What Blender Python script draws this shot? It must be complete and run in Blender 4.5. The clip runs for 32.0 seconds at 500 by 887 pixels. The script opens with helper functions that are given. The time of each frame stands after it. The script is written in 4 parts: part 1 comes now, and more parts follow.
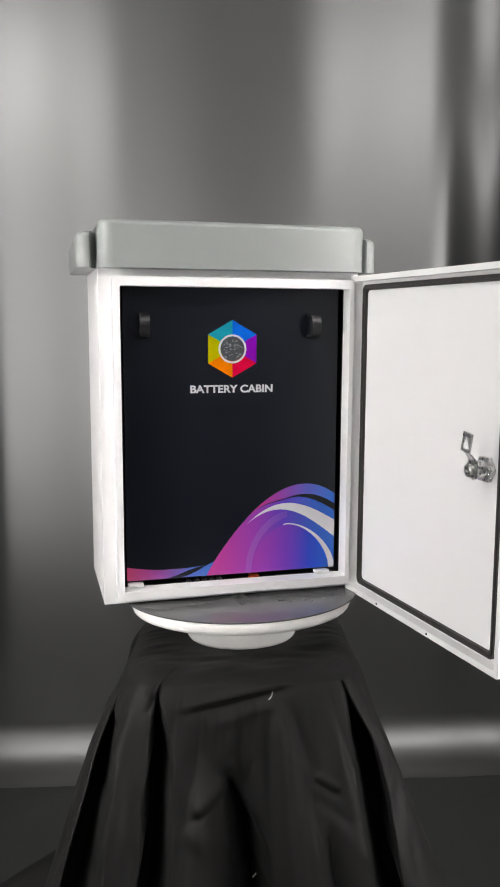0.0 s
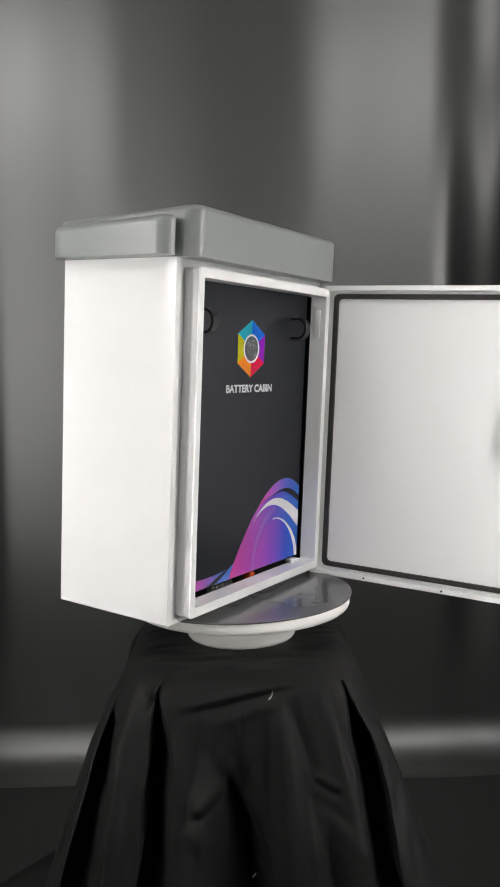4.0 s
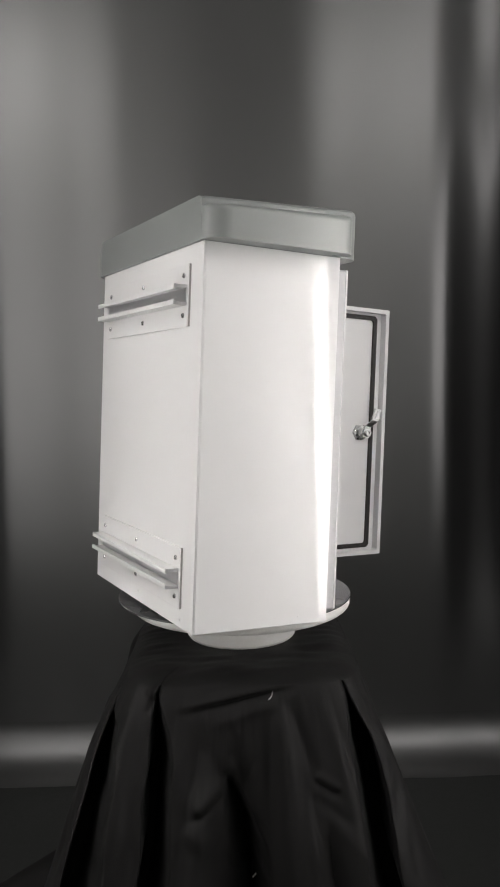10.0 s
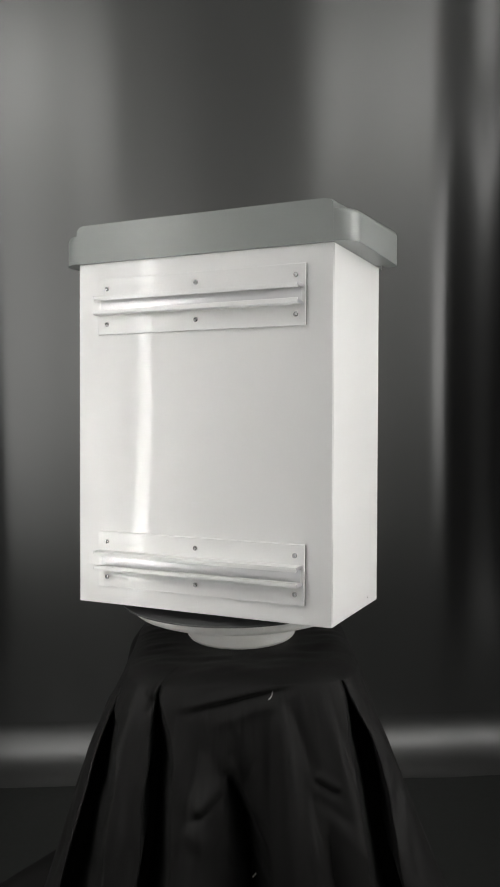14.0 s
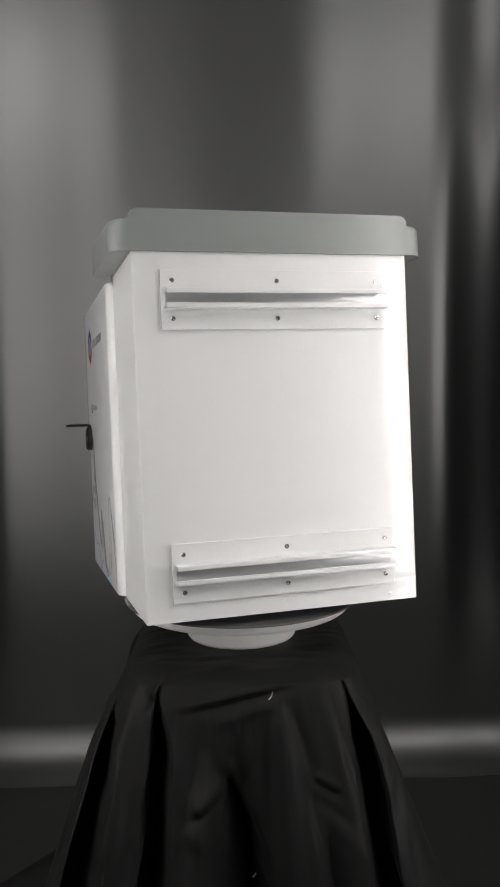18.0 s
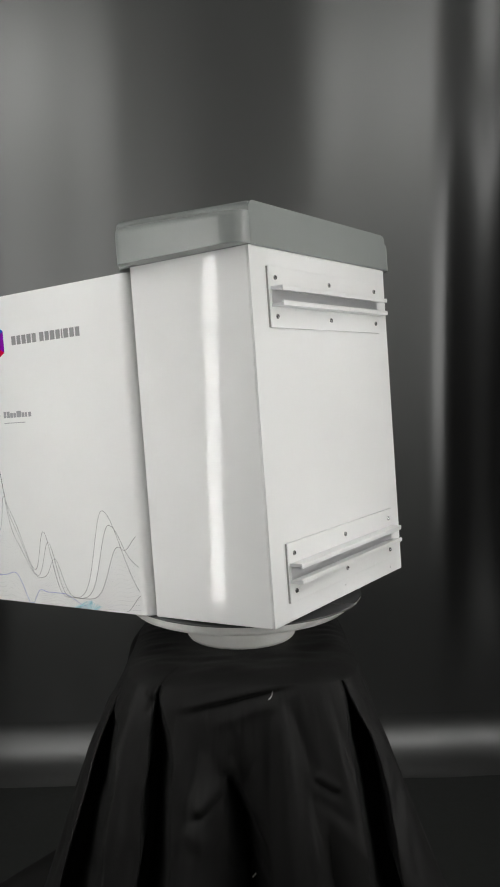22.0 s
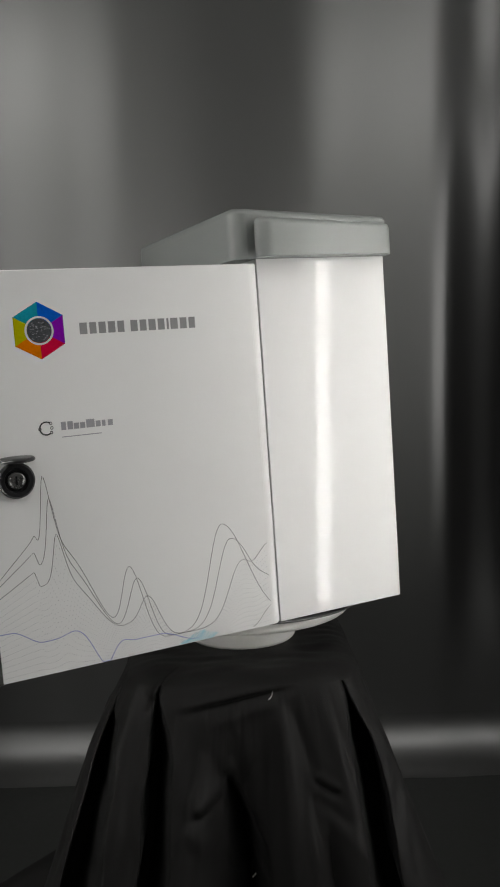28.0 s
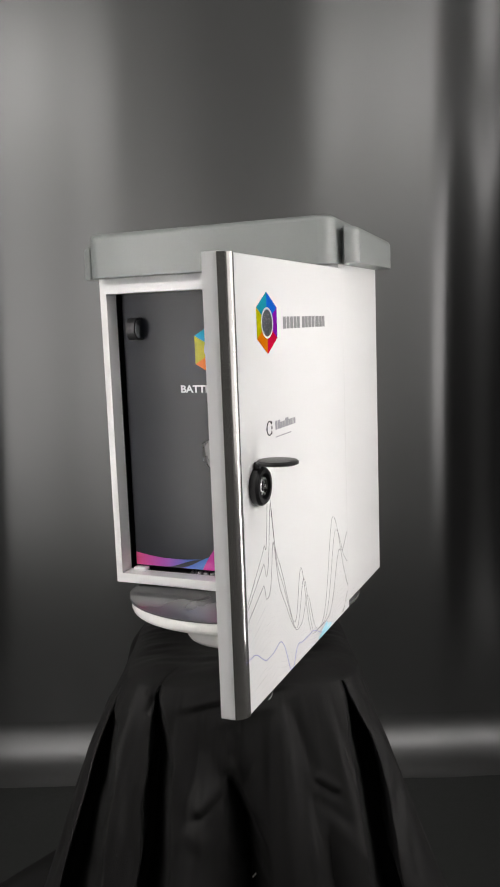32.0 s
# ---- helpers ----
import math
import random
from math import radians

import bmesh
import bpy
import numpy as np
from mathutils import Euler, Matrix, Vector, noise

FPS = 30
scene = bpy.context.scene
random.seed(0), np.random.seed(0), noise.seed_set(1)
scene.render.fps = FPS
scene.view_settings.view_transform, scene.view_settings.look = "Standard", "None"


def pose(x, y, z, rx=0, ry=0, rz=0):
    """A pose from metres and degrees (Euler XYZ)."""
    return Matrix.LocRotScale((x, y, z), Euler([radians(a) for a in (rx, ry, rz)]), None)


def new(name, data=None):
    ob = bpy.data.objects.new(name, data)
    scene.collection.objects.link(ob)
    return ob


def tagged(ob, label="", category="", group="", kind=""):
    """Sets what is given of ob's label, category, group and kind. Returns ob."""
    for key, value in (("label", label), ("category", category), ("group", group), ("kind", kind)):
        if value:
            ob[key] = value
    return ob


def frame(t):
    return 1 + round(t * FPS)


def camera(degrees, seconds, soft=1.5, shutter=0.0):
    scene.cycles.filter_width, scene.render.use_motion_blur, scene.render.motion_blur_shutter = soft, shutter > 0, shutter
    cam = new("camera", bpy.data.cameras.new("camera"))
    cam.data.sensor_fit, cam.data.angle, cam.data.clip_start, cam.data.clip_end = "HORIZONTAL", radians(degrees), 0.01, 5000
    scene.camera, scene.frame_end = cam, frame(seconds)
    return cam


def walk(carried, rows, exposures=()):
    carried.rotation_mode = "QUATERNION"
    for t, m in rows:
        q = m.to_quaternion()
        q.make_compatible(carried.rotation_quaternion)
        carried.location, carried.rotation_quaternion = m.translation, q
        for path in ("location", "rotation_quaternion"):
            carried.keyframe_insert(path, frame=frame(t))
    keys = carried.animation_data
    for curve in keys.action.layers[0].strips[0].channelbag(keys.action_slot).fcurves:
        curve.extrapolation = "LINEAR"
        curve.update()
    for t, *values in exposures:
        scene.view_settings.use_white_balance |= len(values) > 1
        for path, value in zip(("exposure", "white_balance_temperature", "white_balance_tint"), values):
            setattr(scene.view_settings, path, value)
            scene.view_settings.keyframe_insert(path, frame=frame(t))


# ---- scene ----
# The camera stands still on its tripod; all places are given from the turntable's axis.
cam = camera(33.12, 32.0, soft=1.9)
EYE = (0.0, -0.9962, 0.2589)
VIEW = Matrix.Translation(EYE) @ Matrix.Rotation(-0.0142, 4, "Z") @ Matrix.Rotation(math.pi / 2 - 0.0826, 4, "X") @ Matrix.Rotation(-0.0177, 4, "Z")
walk(cam, [(0.0, VIEW), (32.0, VIEW)], exposures=[(0.0, 1.27, 6543, 12.3), (1.0, 0.92, 6543, 12), (2.0, 0.69, 6543, 10.9), (3.0, 0.54, 6543, 10.5), (6.0, 0.46, 6543, 9.4), (7.0, 0.38, 6560, 10.5), (8.0, 0.34, 6600, 12), (9.0, 0.38, 6670, 13.4), (11.0, 0.19, 6520, 9.5), (13.0, 0.17, 6543, 7.9), (17.0, 0.26, 6543, 12.3), (20.0, -0.04, 6520, 7.9), (21.0, -0.04, 6500, 7.7), (23.0, 0.17, 6500, 7.8), (25.0, 0.16, 6543, 9.4), (28.0, 0.06, 6586, 8.7), (30.0, 0.04, 6520, 8.5), (31.0, 0.19, 6540, 10), (32.0, 0.53, 6586, 11.7)])

# ---- light ----
world = bpy.data.worlds.new("world")
world.use_nodes = True
world.node_tree.nodes["Background"].inputs[0].default_value = (0.5, 0.52, 0.55, 1)
world.node_tree.nodes["Background"].inputs[1].default_value = 0.02
scene.world = world
LED_POWER = (33.0, 36.0)      # the strip on the left is the dimmer one
FILL_PANEL_POWER = 3.3
SOFTBOX_POWER = (1.1, 1.0)

FLOOR_Z = -0.85
CLOTH_Z = -0.0545


# ---- materials ----
def mat(name, color, rough=0.5, metal=0.0, vary=0.06, scale=40.0, fine=400.0, bump=0.05, coat=0.0, coat_rough=0.05, depth=0.002, stretch=(1, 1, 1), sheen=0.0, spec=0.5):
    """A surface with a broad and a fine variation of tone and gloss, and a fine relief."""
    m = bpy.data.materials.new(name)
    m.use_nodes = True
    nt = m.node_tree
    bsdf = nt.nodes["Principled BSDF"]
    tex = nt.nodes.new("ShaderNodeTexCoord")
    mp = nt.nodes.new("ShaderNodeMapping")
    mp.inputs["Scale"].default_value = stretch
    nt.links.new(tex.outputs["Object"], mp.inputs[0])
    big = nt.nodes.new("ShaderNodeTexNoise")
    big.inputs["Scale"].default_value, big.inputs["Detail"].default_value = scale, 3
    small = nt.nodes.new("ShaderNodeTexNoise")
    small.inputs["Scale"].default_value, small.inputs["Detail"].default_value = fine, 2
    nt.links.new(mp.outputs[0], big.inputs[0])
    nt.links.new(mp.outputs[0], small.inputs[0])
    add = nt.nodes.new("ShaderNodeMath")
    add.operation = "ADD"
    nt.links.new(big.outputs[0], add.inputs[0])
    nt.links.new(small.outputs[0], add.inputs[1])
    tone = nt.nodes.new("ShaderNodeMapRange")
    tone.inputs[1].default_value, tone.inputs[2].default_value = 0.6, 1.4
    tone.inputs[3].default_value, tone.inputs[4].default_value = 1 - vary, 1 + vary
    nt.links.new(add.outputs[0], tone.inputs[0])
    mul = nt.nodes.new("ShaderNodeVectorMath")
    mul.operation = "SCALE"
    mul.inputs[0].default_value = color
    nt.links.new(tone.outputs[0], mul.inputs["Scale"])
    nt.links.new(mul.outputs[0], bsdf.inputs["Base Color"])
    rr = nt.nodes.new("ShaderNodeMapRange")
    rr.inputs[1].default_value, rr.inputs[2].default_value = 0.6, 1.4
    rr.inputs[3].default_value, rr.inputs[4].default_value = max(0.01, rough * 0.85), min(1, rough * 1.15)
    nt.links.new(add.outputs[0], rr.inputs[0])
    nt.links.new(rr.outputs[0], bsdf.inputs["Roughness"])
    bsdf.inputs["Metallic"].default_value = metal
    bsdf.inputs["Specular IOR Level"].default_value = spec
    bsdf.inputs["Coat Weight"].default_value, bsdf.inputs["Coat Roughness"].default_value = coat, coat_rough
    bsdf.inputs["Sheen Weight"].default_value = sheen
    if bump:
        bp = nt.nodes.new("ShaderNodeBump")
        bp.inputs["Strength"].default_value, bp.inputs["Distance"].default_value = bump, depth
        nt.links.new(small.outputs[0], bp.inputs["Height"])
        nt.links.new(bp.outputs[0], bsdf.inputs["Normal"])
    return m


def wavy(m, scale, height, stretch):
    """Adds slow waves to a sheet, so that what it mirrors wavers."""
    nt = m.node_tree
    bsdf = nt.nodes["Principled BSDF"]
    tex, mp, n, bp = (nt.nodes.new("ShaderNode" + k) for k in ("TexCoord", "Mapping", "TexNoise", "Bump"))
    mp.inputs["Scale"].default_value = stretch
    n.inputs["Scale"].default_value, n.inputs["Detail"].default_value = scale, 1.5
    bp.inputs["Strength"].default_value, bp.inputs["Distance"].default_value = 1.0, height
    nt.links.new(tex.outputs["Object"], mp.inputs[0])
    nt.links.new(mp.outputs[0], n.inputs[0])
    nt.links.new(n.outputs[0], bp.inputs["Height"])
    if bsdf.inputs["Normal"].is_linked:
        nt.links.new(bsdf.inputs["Normal"].links[0].from_socket, bp.inputs["Normal"])
    for key in ("Normal", "Coat Normal"):
        nt.links.new(bp.outputs[0], bsdf.inputs[key])
    return m


def blend_mat(name, axis, stops, rough=0.07):
    """A printed colour that runs through the given stops (place, colour) along one axis of the thing."""
    m = bpy.data.materials.new(name)
    m.use_nodes = True
    nt = m.node_tree
    bsdf = nt.nodes["Principled BSDF"]
    tex, sep, rng, ramp = (nt.nodes.new("ShaderNode" + k) for k in ("TexCoord", "SeparateXYZ", "MapRange", "ValToRGB"))
    nt.links.new(tex.outputs["Object"], sep.inputs[0])
    nt.links.new(sep.outputs[axis], rng.inputs[0])
    lo, hi = stops[0][0], stops[-1][0]
    rng.inputs[1].default_value, rng.inputs[2].default_value = lo, hi
    nt.links.new(rng.outputs[0], ramp.inputs[0])
    while len(ramp.color_ramp.elements) < len(stops):
        ramp.color_ramp.elements.new(0.5)
    for e, (p, c) in zip(ramp.color_ramp.elements, stops):
        e.position, e.color = (p - lo) / (hi - lo), (*(0.72 * v for v in c), 1)
    nt.links.new(ramp.outputs[0], bsdf.inputs["Base Color"])
    bsdf.inputs["Roughness"].default_value = rough
    bsdf.inputs["Specular IOR Level"].default_value = 0.4
    return m


def glow_mat(name, color, power):
    m = bpy.data.materials.new(name)
    m.use_nodes = True
    b = m.node_tree.nodes["Principled BSDF"]
    b.inputs["Base Color"].default_value = (0.8, 0.8, 0.8, 1)
    b.inputs["Emission Color"].default_value, b.inputs["Emission Strength"].default_value = (*color, 1), power
    return m


WHITE = mat("white_powder_coat", (0.80, 0.80, 0.795), 0.38, vary=0.015, scale=12, fine=900, bump=0.04, spec=0.25, coat=0.28, coat_rough=0.020, depth=0.0004)
SHEET = wavy(mat("white_coated_sheet", (0.80, 0.80, 0.795), 0.38, vary=0.015, scale=9, fine=900, bump=0.0, spec=0.25, coat=0.28, coat_rough=0.018), 7.0, 0.0016, (1, 1, 0.6))
DOORFACE = wavy(mat("white_door_sheet", (0.78, 0.78, 0.775), 0.38, vary=0.015, scale=9, fine=900, bump=0.0, spec=0.25, coat=0.28, coat_rough=0.018), 5.0, 0.00028, (1, 1, 0.5))
HOOD = mat("grey_hood_plastic", (0.245, 0.26, 0.252), 0.33, vary=0.03, scale=15, fine=700, bump=0.03, depth=0.0005, spec=0.5)
GASKET = mat("black_foam_gasket", (0.03, 0.026, 0.024), 0.6, vary=0.15, bump=0.2, depth=0.001)
STEEL = mat("bright_steel", (0.55, 0.55, 0.545), 0.28, metal=1.0, vary=0.06, scale=90, bump=0.05)
TRIM = mat("satin_steel_edge", (0.42, 0.41, 0.39), 0.18, metal=0.85, vary=0.0, scale=60, bump=0.0)
GREYSIDE = mat("grey_rim_side", (0.50, 0.50, 0.505), 0.4, vary=0.06, scale=30, bump=0.03)
BAREALU = mat("bare_aluminium", (0.62, 0.62, 0.63), 0.35, metal=0.7, vary=0.06, scale=40, bump=0.02, stretch=(0.05, 1, 1))
ALU = mat("white_rail_coat", (0.79, 0.79, 0.785), 0.35, vary=0.02, scale=30, bump=0.0, coat=0.3, coat_rough=0.03)
SCREW = mat("grey_screw", (0.42, 0.42, 0.42), 0.26, metal=0.75, vary=0.1)
DARKHOLE = mat("dark_screw", (0.05, 0.05, 0.05), 0.4, metal=0.6, vary=0.1)
BLACKPLASTIC = mat("black_plastic", (0.012, 0.012, 0.013), 0.35, vary=0.15, bump=0.1)
PANEL = mat("black_panel_paint", (0.0045, 0.0062, 0.0110), 0.45, vary=0.1, bump=0.0, spec=0.12, coat=0.50, coat_rough=0.30, scale=5, fine=12)
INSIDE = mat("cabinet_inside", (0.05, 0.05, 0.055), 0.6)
PRINTWHITE = mat("white_print", (0.60, 0.60, 0.62), 0.3, vary=0.02, bump=0.0)
PRINTDARK = mat("dark_print", (0.03, 0.03, 0.032), 0.4, vary=0.05, bump=0.0)
PRINTGREY = mat("grey_print", (0.30, 0.30, 0.32), 0.4, vary=0.05, bump=0.0)
PRINTTEXT = mat("dark_grey_print", (0.25, 0.25, 0.255), 0.4, vary=0.05, bump=0.0)
PRINTBLUE = mat("blue_print", (0.22, 0.25, 0.55), 0.4, vary=0.05, bump=0.0)
PRINTTEAL = mat("teal_print", (0.30, 0.62, 0.72), 0.4, vary=0.05, bump=0.0)
DISC = mat("dark_grey_disc", (0.10, 0.10, 0.102), 0.20, vary=0.05, scale=8, fine=25, bump=0.0)
PLATTER = mat("white_turntable_plastic", (0.86, 0.85, 0.82), 0.4, vary=0.02, bump=0.03, depth=0.0005)
CLOTH = wavy(mat("black_cotton_cloth", (0.0088, 0.0086, 0.0084), 0.58, vary=0.20, scale=25, fine=900, bump=0.25, depth=0.0006, sheen=0.02, spec=0.12), 30.0, 0.0008, (1, 1, 0.8))
CURTAIN = mat("black_satin_curtain", (0.0045, 0.0044, 0.0043), 0.335, vary=0.05, scale=1.2, fine=5, bump=0.0, stretch=(1, 1, 0.15), spec=1.0)
HEM = mat("black_matt_hem", (0.0050, 0.0046, 0.0045), 0.42, vary=0.06, scale=3, fine=60, bump=0.0, spec=1.0)
HEM.node_tree.nodes["Principled BSDF"].inputs["IOR"].default_value = 2.0
# the satin's threads run across: what it mirrors is drawn out upright
upright = CURTAIN.node_tree.nodes.new("ShaderNodeCombineXYZ")
upright.inputs[2].default_value = 1.0
CURTAIN.node_tree.nodes["Principled BSDF"].inputs["Anisotropic"].default_value = 0.5
CURTAIN.node_tree.links.new(upright.outputs[0], CURTAIN.node_tree.nodes["Principled BSDF"].inputs["Tangent"])
FLOORM = mat("dark_floor", (0.040, 0.042, 0.040), 0.6, vary=0.12, scale=3, fine=90, bump=0.1)
WALLM = mat("grey_wall_paint", (0.12, 0.12, 0.12), 0.8, vary=0.04, scale=2, fine=120)
LIGHTWALL = mat("light_grey_wall_paint", (0.17, 0.17, 0.168), 0.85, vary=0.04, scale=2, fine=120)
CEILM = mat("white_ceiling_paint", (0.82, 0.82, 0.815), 0.9, vary=0.03, scale=2, fine=120)
LAMPBODY = mat("lamp_housing", (0.04, 0.04, 0.04), 0.5)
WOOD = mat("plain_wood", (0.25, 0.17, 0.1), 0.6, vary=0.2)
THREAD = mat("white_thread", (0.8, 0.8, 0.78), 0.8)
ORANGE = mat("orange_plastic", (0.75, 0.10, 0.02), 0.4)
CURTAIN.node_tree.nodes["Principled BSDF"].inputs["IOR"].default_value = 2.1
LEDS = [glow_mat("led_glow", (1.0, 0.985, 0.96), p) for p in LED_POWER]
BOXGLOWS = [glow_mat("softbox_glow", (1.0, 0.985, 0.97), p) for p in SOFTBOX_POWER]
SOFTGLOW = glow_mat("fill_panel_glow", (1.0, 0.985, 0.965), FILL_PANEL_POWER)


# ---- mesh helpers ----
def mesh_of(name, bm, material, smooth=False):
    bmesh.ops.recalc_face_normals(bm, faces=bm.faces[:])
    me = bpy.data.meshes.new(name)
    bm.to_mesh(me)
    bm.free()
    me.materials.append(material)
    if smooth:
        me.set_sharp_from_angle(angle=radians(35))
        for p in me.polygons:          # small faces round an edge are smooth, large ones stay plane
            p.use_smooth = smooth == "all" or p.area < 0.0006
    return me


def part(name, bm, material, parent, label="", smooth=True):
    """Links a bmesh as one mesh object under a thing or a part."""
    ob = new(name, mesh_of(name, bm, material, smooth))
    ob.parent = parent
    if label:
        ob["label"] = label
    return ob


def thing(name, label, category, m=None, group="", kind=""):
    ob = new(name)
    ob.empty_display_size = 0.05
    if m is not None:
        ob.matrix_basis = m
    return tagged(ob, label, category, group, kind)


def solid(name, bm, material, label, category, kind="", group="", smooth=True):
    return tagged(new(name, mesh_of(name, bm, material, smooth)), label, category, group, kind)


def add_box(bm, x0, x1, y0, y1, z0, z1, bevel=0.0, segments=2):
    made = bmesh.ops.create_cube(bm, size=1.0)["verts"]
    for v in made:
        v.co = Vector(((x0 + x1) / 2 + v.co.x * (x1 - x0), (y0 + y1) / 2 + v.co.y * (y1 - y0), (z0 + z1) / 2 + v.co.z * (z1 - z0)))
    if bevel:
        edges = list({e for v in made for e in v.link_edges})
        bmesh.ops.bevel(bm, geom=edges, offset=bevel, segments=segments, profile=0.5, affect="EDGES")
    return bm


def box(x0, x1, y0, y1, z0, z1, bevel=0.0, segments=2):
    return add_box(bmesh.new(), x0, x1, y0, y1, z0, z1, bevel, segments)


def add_loft(bm, rings, close_ends=True, loop=False):
    """Skins rings of equal length; loop joins the last ring to the first."""
    vs = [[bm.verts.new(p) for p in ring] for ring in rings]
    n = len(vs[0])
    pairs = list(zip(vs, vs[1:])) + ([(vs[-1], vs[0])] if loop else [])
    for a, b in pairs:
        for i in range(n):
            bm.faces.new((a[i], a[(i + 1) % n], b[(i + 1) % n], b[i]))
    if close_ends and not loop:
        bm.faces.new(vs[0][::-1])
        bm.faces.new(vs[-1])
    return bm


def lathe(profile, n=72, axis="z", at=(0, 0, 0)):
    """Turns a closed profile of (radius, height) round an axis."""
    bm = bmesh.new()
    rings = []
    for i in range(n):
        a = 2 * math.pi * i / n
        c, s = math.cos(a), math.sin(a)
        ring = []
        for r, h in profile:
            p = {"z": (r * c, r * s, h), "x": (h, r * c, r * s), "y": (r * c, h, r * s)}[axis]
            ring.append(Vector(p) + Vector(at))
        rings.append(ring)
    add_loft(bm, rings, loop=True)
    bmesh.ops.remove_doubles(bm, verts=bm.verts[:], dist=1e-6)
    return bm


def rounded(x0, x1, y0, y1, r, n=6):
    """Corner-rounded rectangle; r is one radius or four (x0y0, x1y0, x1y1, x0y1)."""
    rs = r if isinstance(r, (list, tuple)) else (r,) * 4
    pts = []
    for (cx, cy, sx, sy, a0), q in zip(((x0, y0, 1, 1, 180), (x1, y0, -1, 1, 270), (x1, y1, -1, -1, 0), (x0, y1, 1, -1, 90)), rs):
        for k in range(n + 1):
            a = radians(a0 + 90 * k / n)
            pts.append((cx + sx * q + q * math.cos(a), cy + sy * q + q * math.sin(a)))
    return pts


def add_frame(bm, outer, inner, lo, hi, to3):
    """A ring-shaped slab between two loops of equal length, from lo to hi along the third axis."""
    rings = [[to3(u, v, lo) for u, v in outer], [to3(u, v, hi) for u, v in outer], [to3(u, v, hi) for u, v in inner], [to3(u, v, lo) for u, v in inner]]
    return add_loft(bm, rings, loop=True)


def add_tube(bm, points, radius, n=8, closed=False):
    pts = [Vector(p) for p in points]
    rings = []
    for i, p in enumerate(pts):
        if closed:
            d = pts[(i + 1) % len(pts)] - pts[i - 1]
        else:
            d = pts[min(i + 1, len(pts) - 1)] - pts[max(i - 1, 0)]
        q = d.to_track_quat("Z", "Y")
        rings.append([p + q @ Vector((radius * math.cos(2 * math.pi * k / n), radius * math.sin(2 * math.pi * k / n), 0)) for k in range(n)])
    return add_loft(bm, rings, loop=closed)


def add_prism(bm, outline, lo, hi, to3):
    return add_loft(bm, [[to3(u, v, lo) for u, v in outline], [to3(u, v, hi) for u, v in outline]])


def smoothstep(a, b, x):
    """Runs from 0 at a to 1 at b, also where b lies below a."""
    t = min(1, max(0, (x - a) / (b - a)))
    return t * t * (3 - 2 * t)


def gauss(x, c, w):
    return math.exp(-((x - c) / w) ** 2)


XZ = lambda u, v, w: (u, w, v)   # outlines on the front or the back
YZ = lambda u, v, w: (w, u, v)   # outlines on the door, which stands at a right angle
XY = lambda u, v, w: (u, v, w)   # plans


# ---- the room ----
def build_room():
    solid("floor", box(-2.2, 2.2, -2.6, 1.75, FLOOR_Z - 0.1, FLOOR_Z), FLOORM, "dark grey smooth studio floor", "floor", "structure")
    # ceiling and walls are unseen, added to close the room round the lights
    solid("ceiling", box(-2.2, 2.2, -2.6, 1.75, 2.10, 2.20), CEILM, "unseen plain white ceiling", "ceiling", "structure")
    solid("wall_north", box(-2.3, 2.3, 1.75, 1.85, FLOOR_Z, 2.10), WALLM, "unseen plain grey wall behind the curtain", "wall", "structure")
    # the south wall's tone sets how bright curtain and panel mirror it
    solid("wall_south", box(-2.3, 2.3, -2.7, -2.6, FLOOR_Z, 2.10), LIGHTWALL, "unseen plain grey wall", "wall", "structure")
    solid("wall_west", box(-2.3, -2.2, -2.6, 1.75, FLOOR_Z, 2.10), WALLM, "unseen plain grey wall", "wall", "structure")
    solid("wall_east", box(2.2, 2.3, -2.6, 1.75, FLOOR_Z, 2.10), WALLM, "unseen plain grey wall", "wall", "structure")


CURTAIN_Y = 1.35
HEM_Z = 0.13


# tucks of the curtain, fitted to the bands in the camera's view: from x to x, how far the cloth steps forward, and the
# same at the foot
TUCKS = [(-0.835, -0.63, 0.033, 0.034), (-0.445, -0.29, 0.004, 0.004), (0.195, 0.37, -0.004, -0.004), (0.530, 0.675, -0.0140, -0.026), (0.72, 0.875, -0.020, -0.040)]


def fold(x, z):
    """How far the curtain comes forward: nearly flat in the middle, its sides turned to mirror dark bands to the
    camera.
    """
    low = smoothstep(1.25, 0.10, z)
    y = sum((h + (g - h) * low) * smoothstep(p, q, x) for p, q, h, g in TUCKS)
    y -= 0.40 * low * max(0.0, min(x, 0.94) - 0.585) * smoothstep(-0.70, -0.05, z)
    y *= 0.3 + 0.7 * smoothstep(-0.72, -0.25, z)
    y += 0.0020 * math.sin(x * 8 + 0.4) + 0.0010 * noise.noise(Vector((x * 5, z * 0.4, 2)))
    y += 0.05 * math.sin(x * 13 + 1.0) * smoothstep(0.95, 1.2, abs(x))
    return y


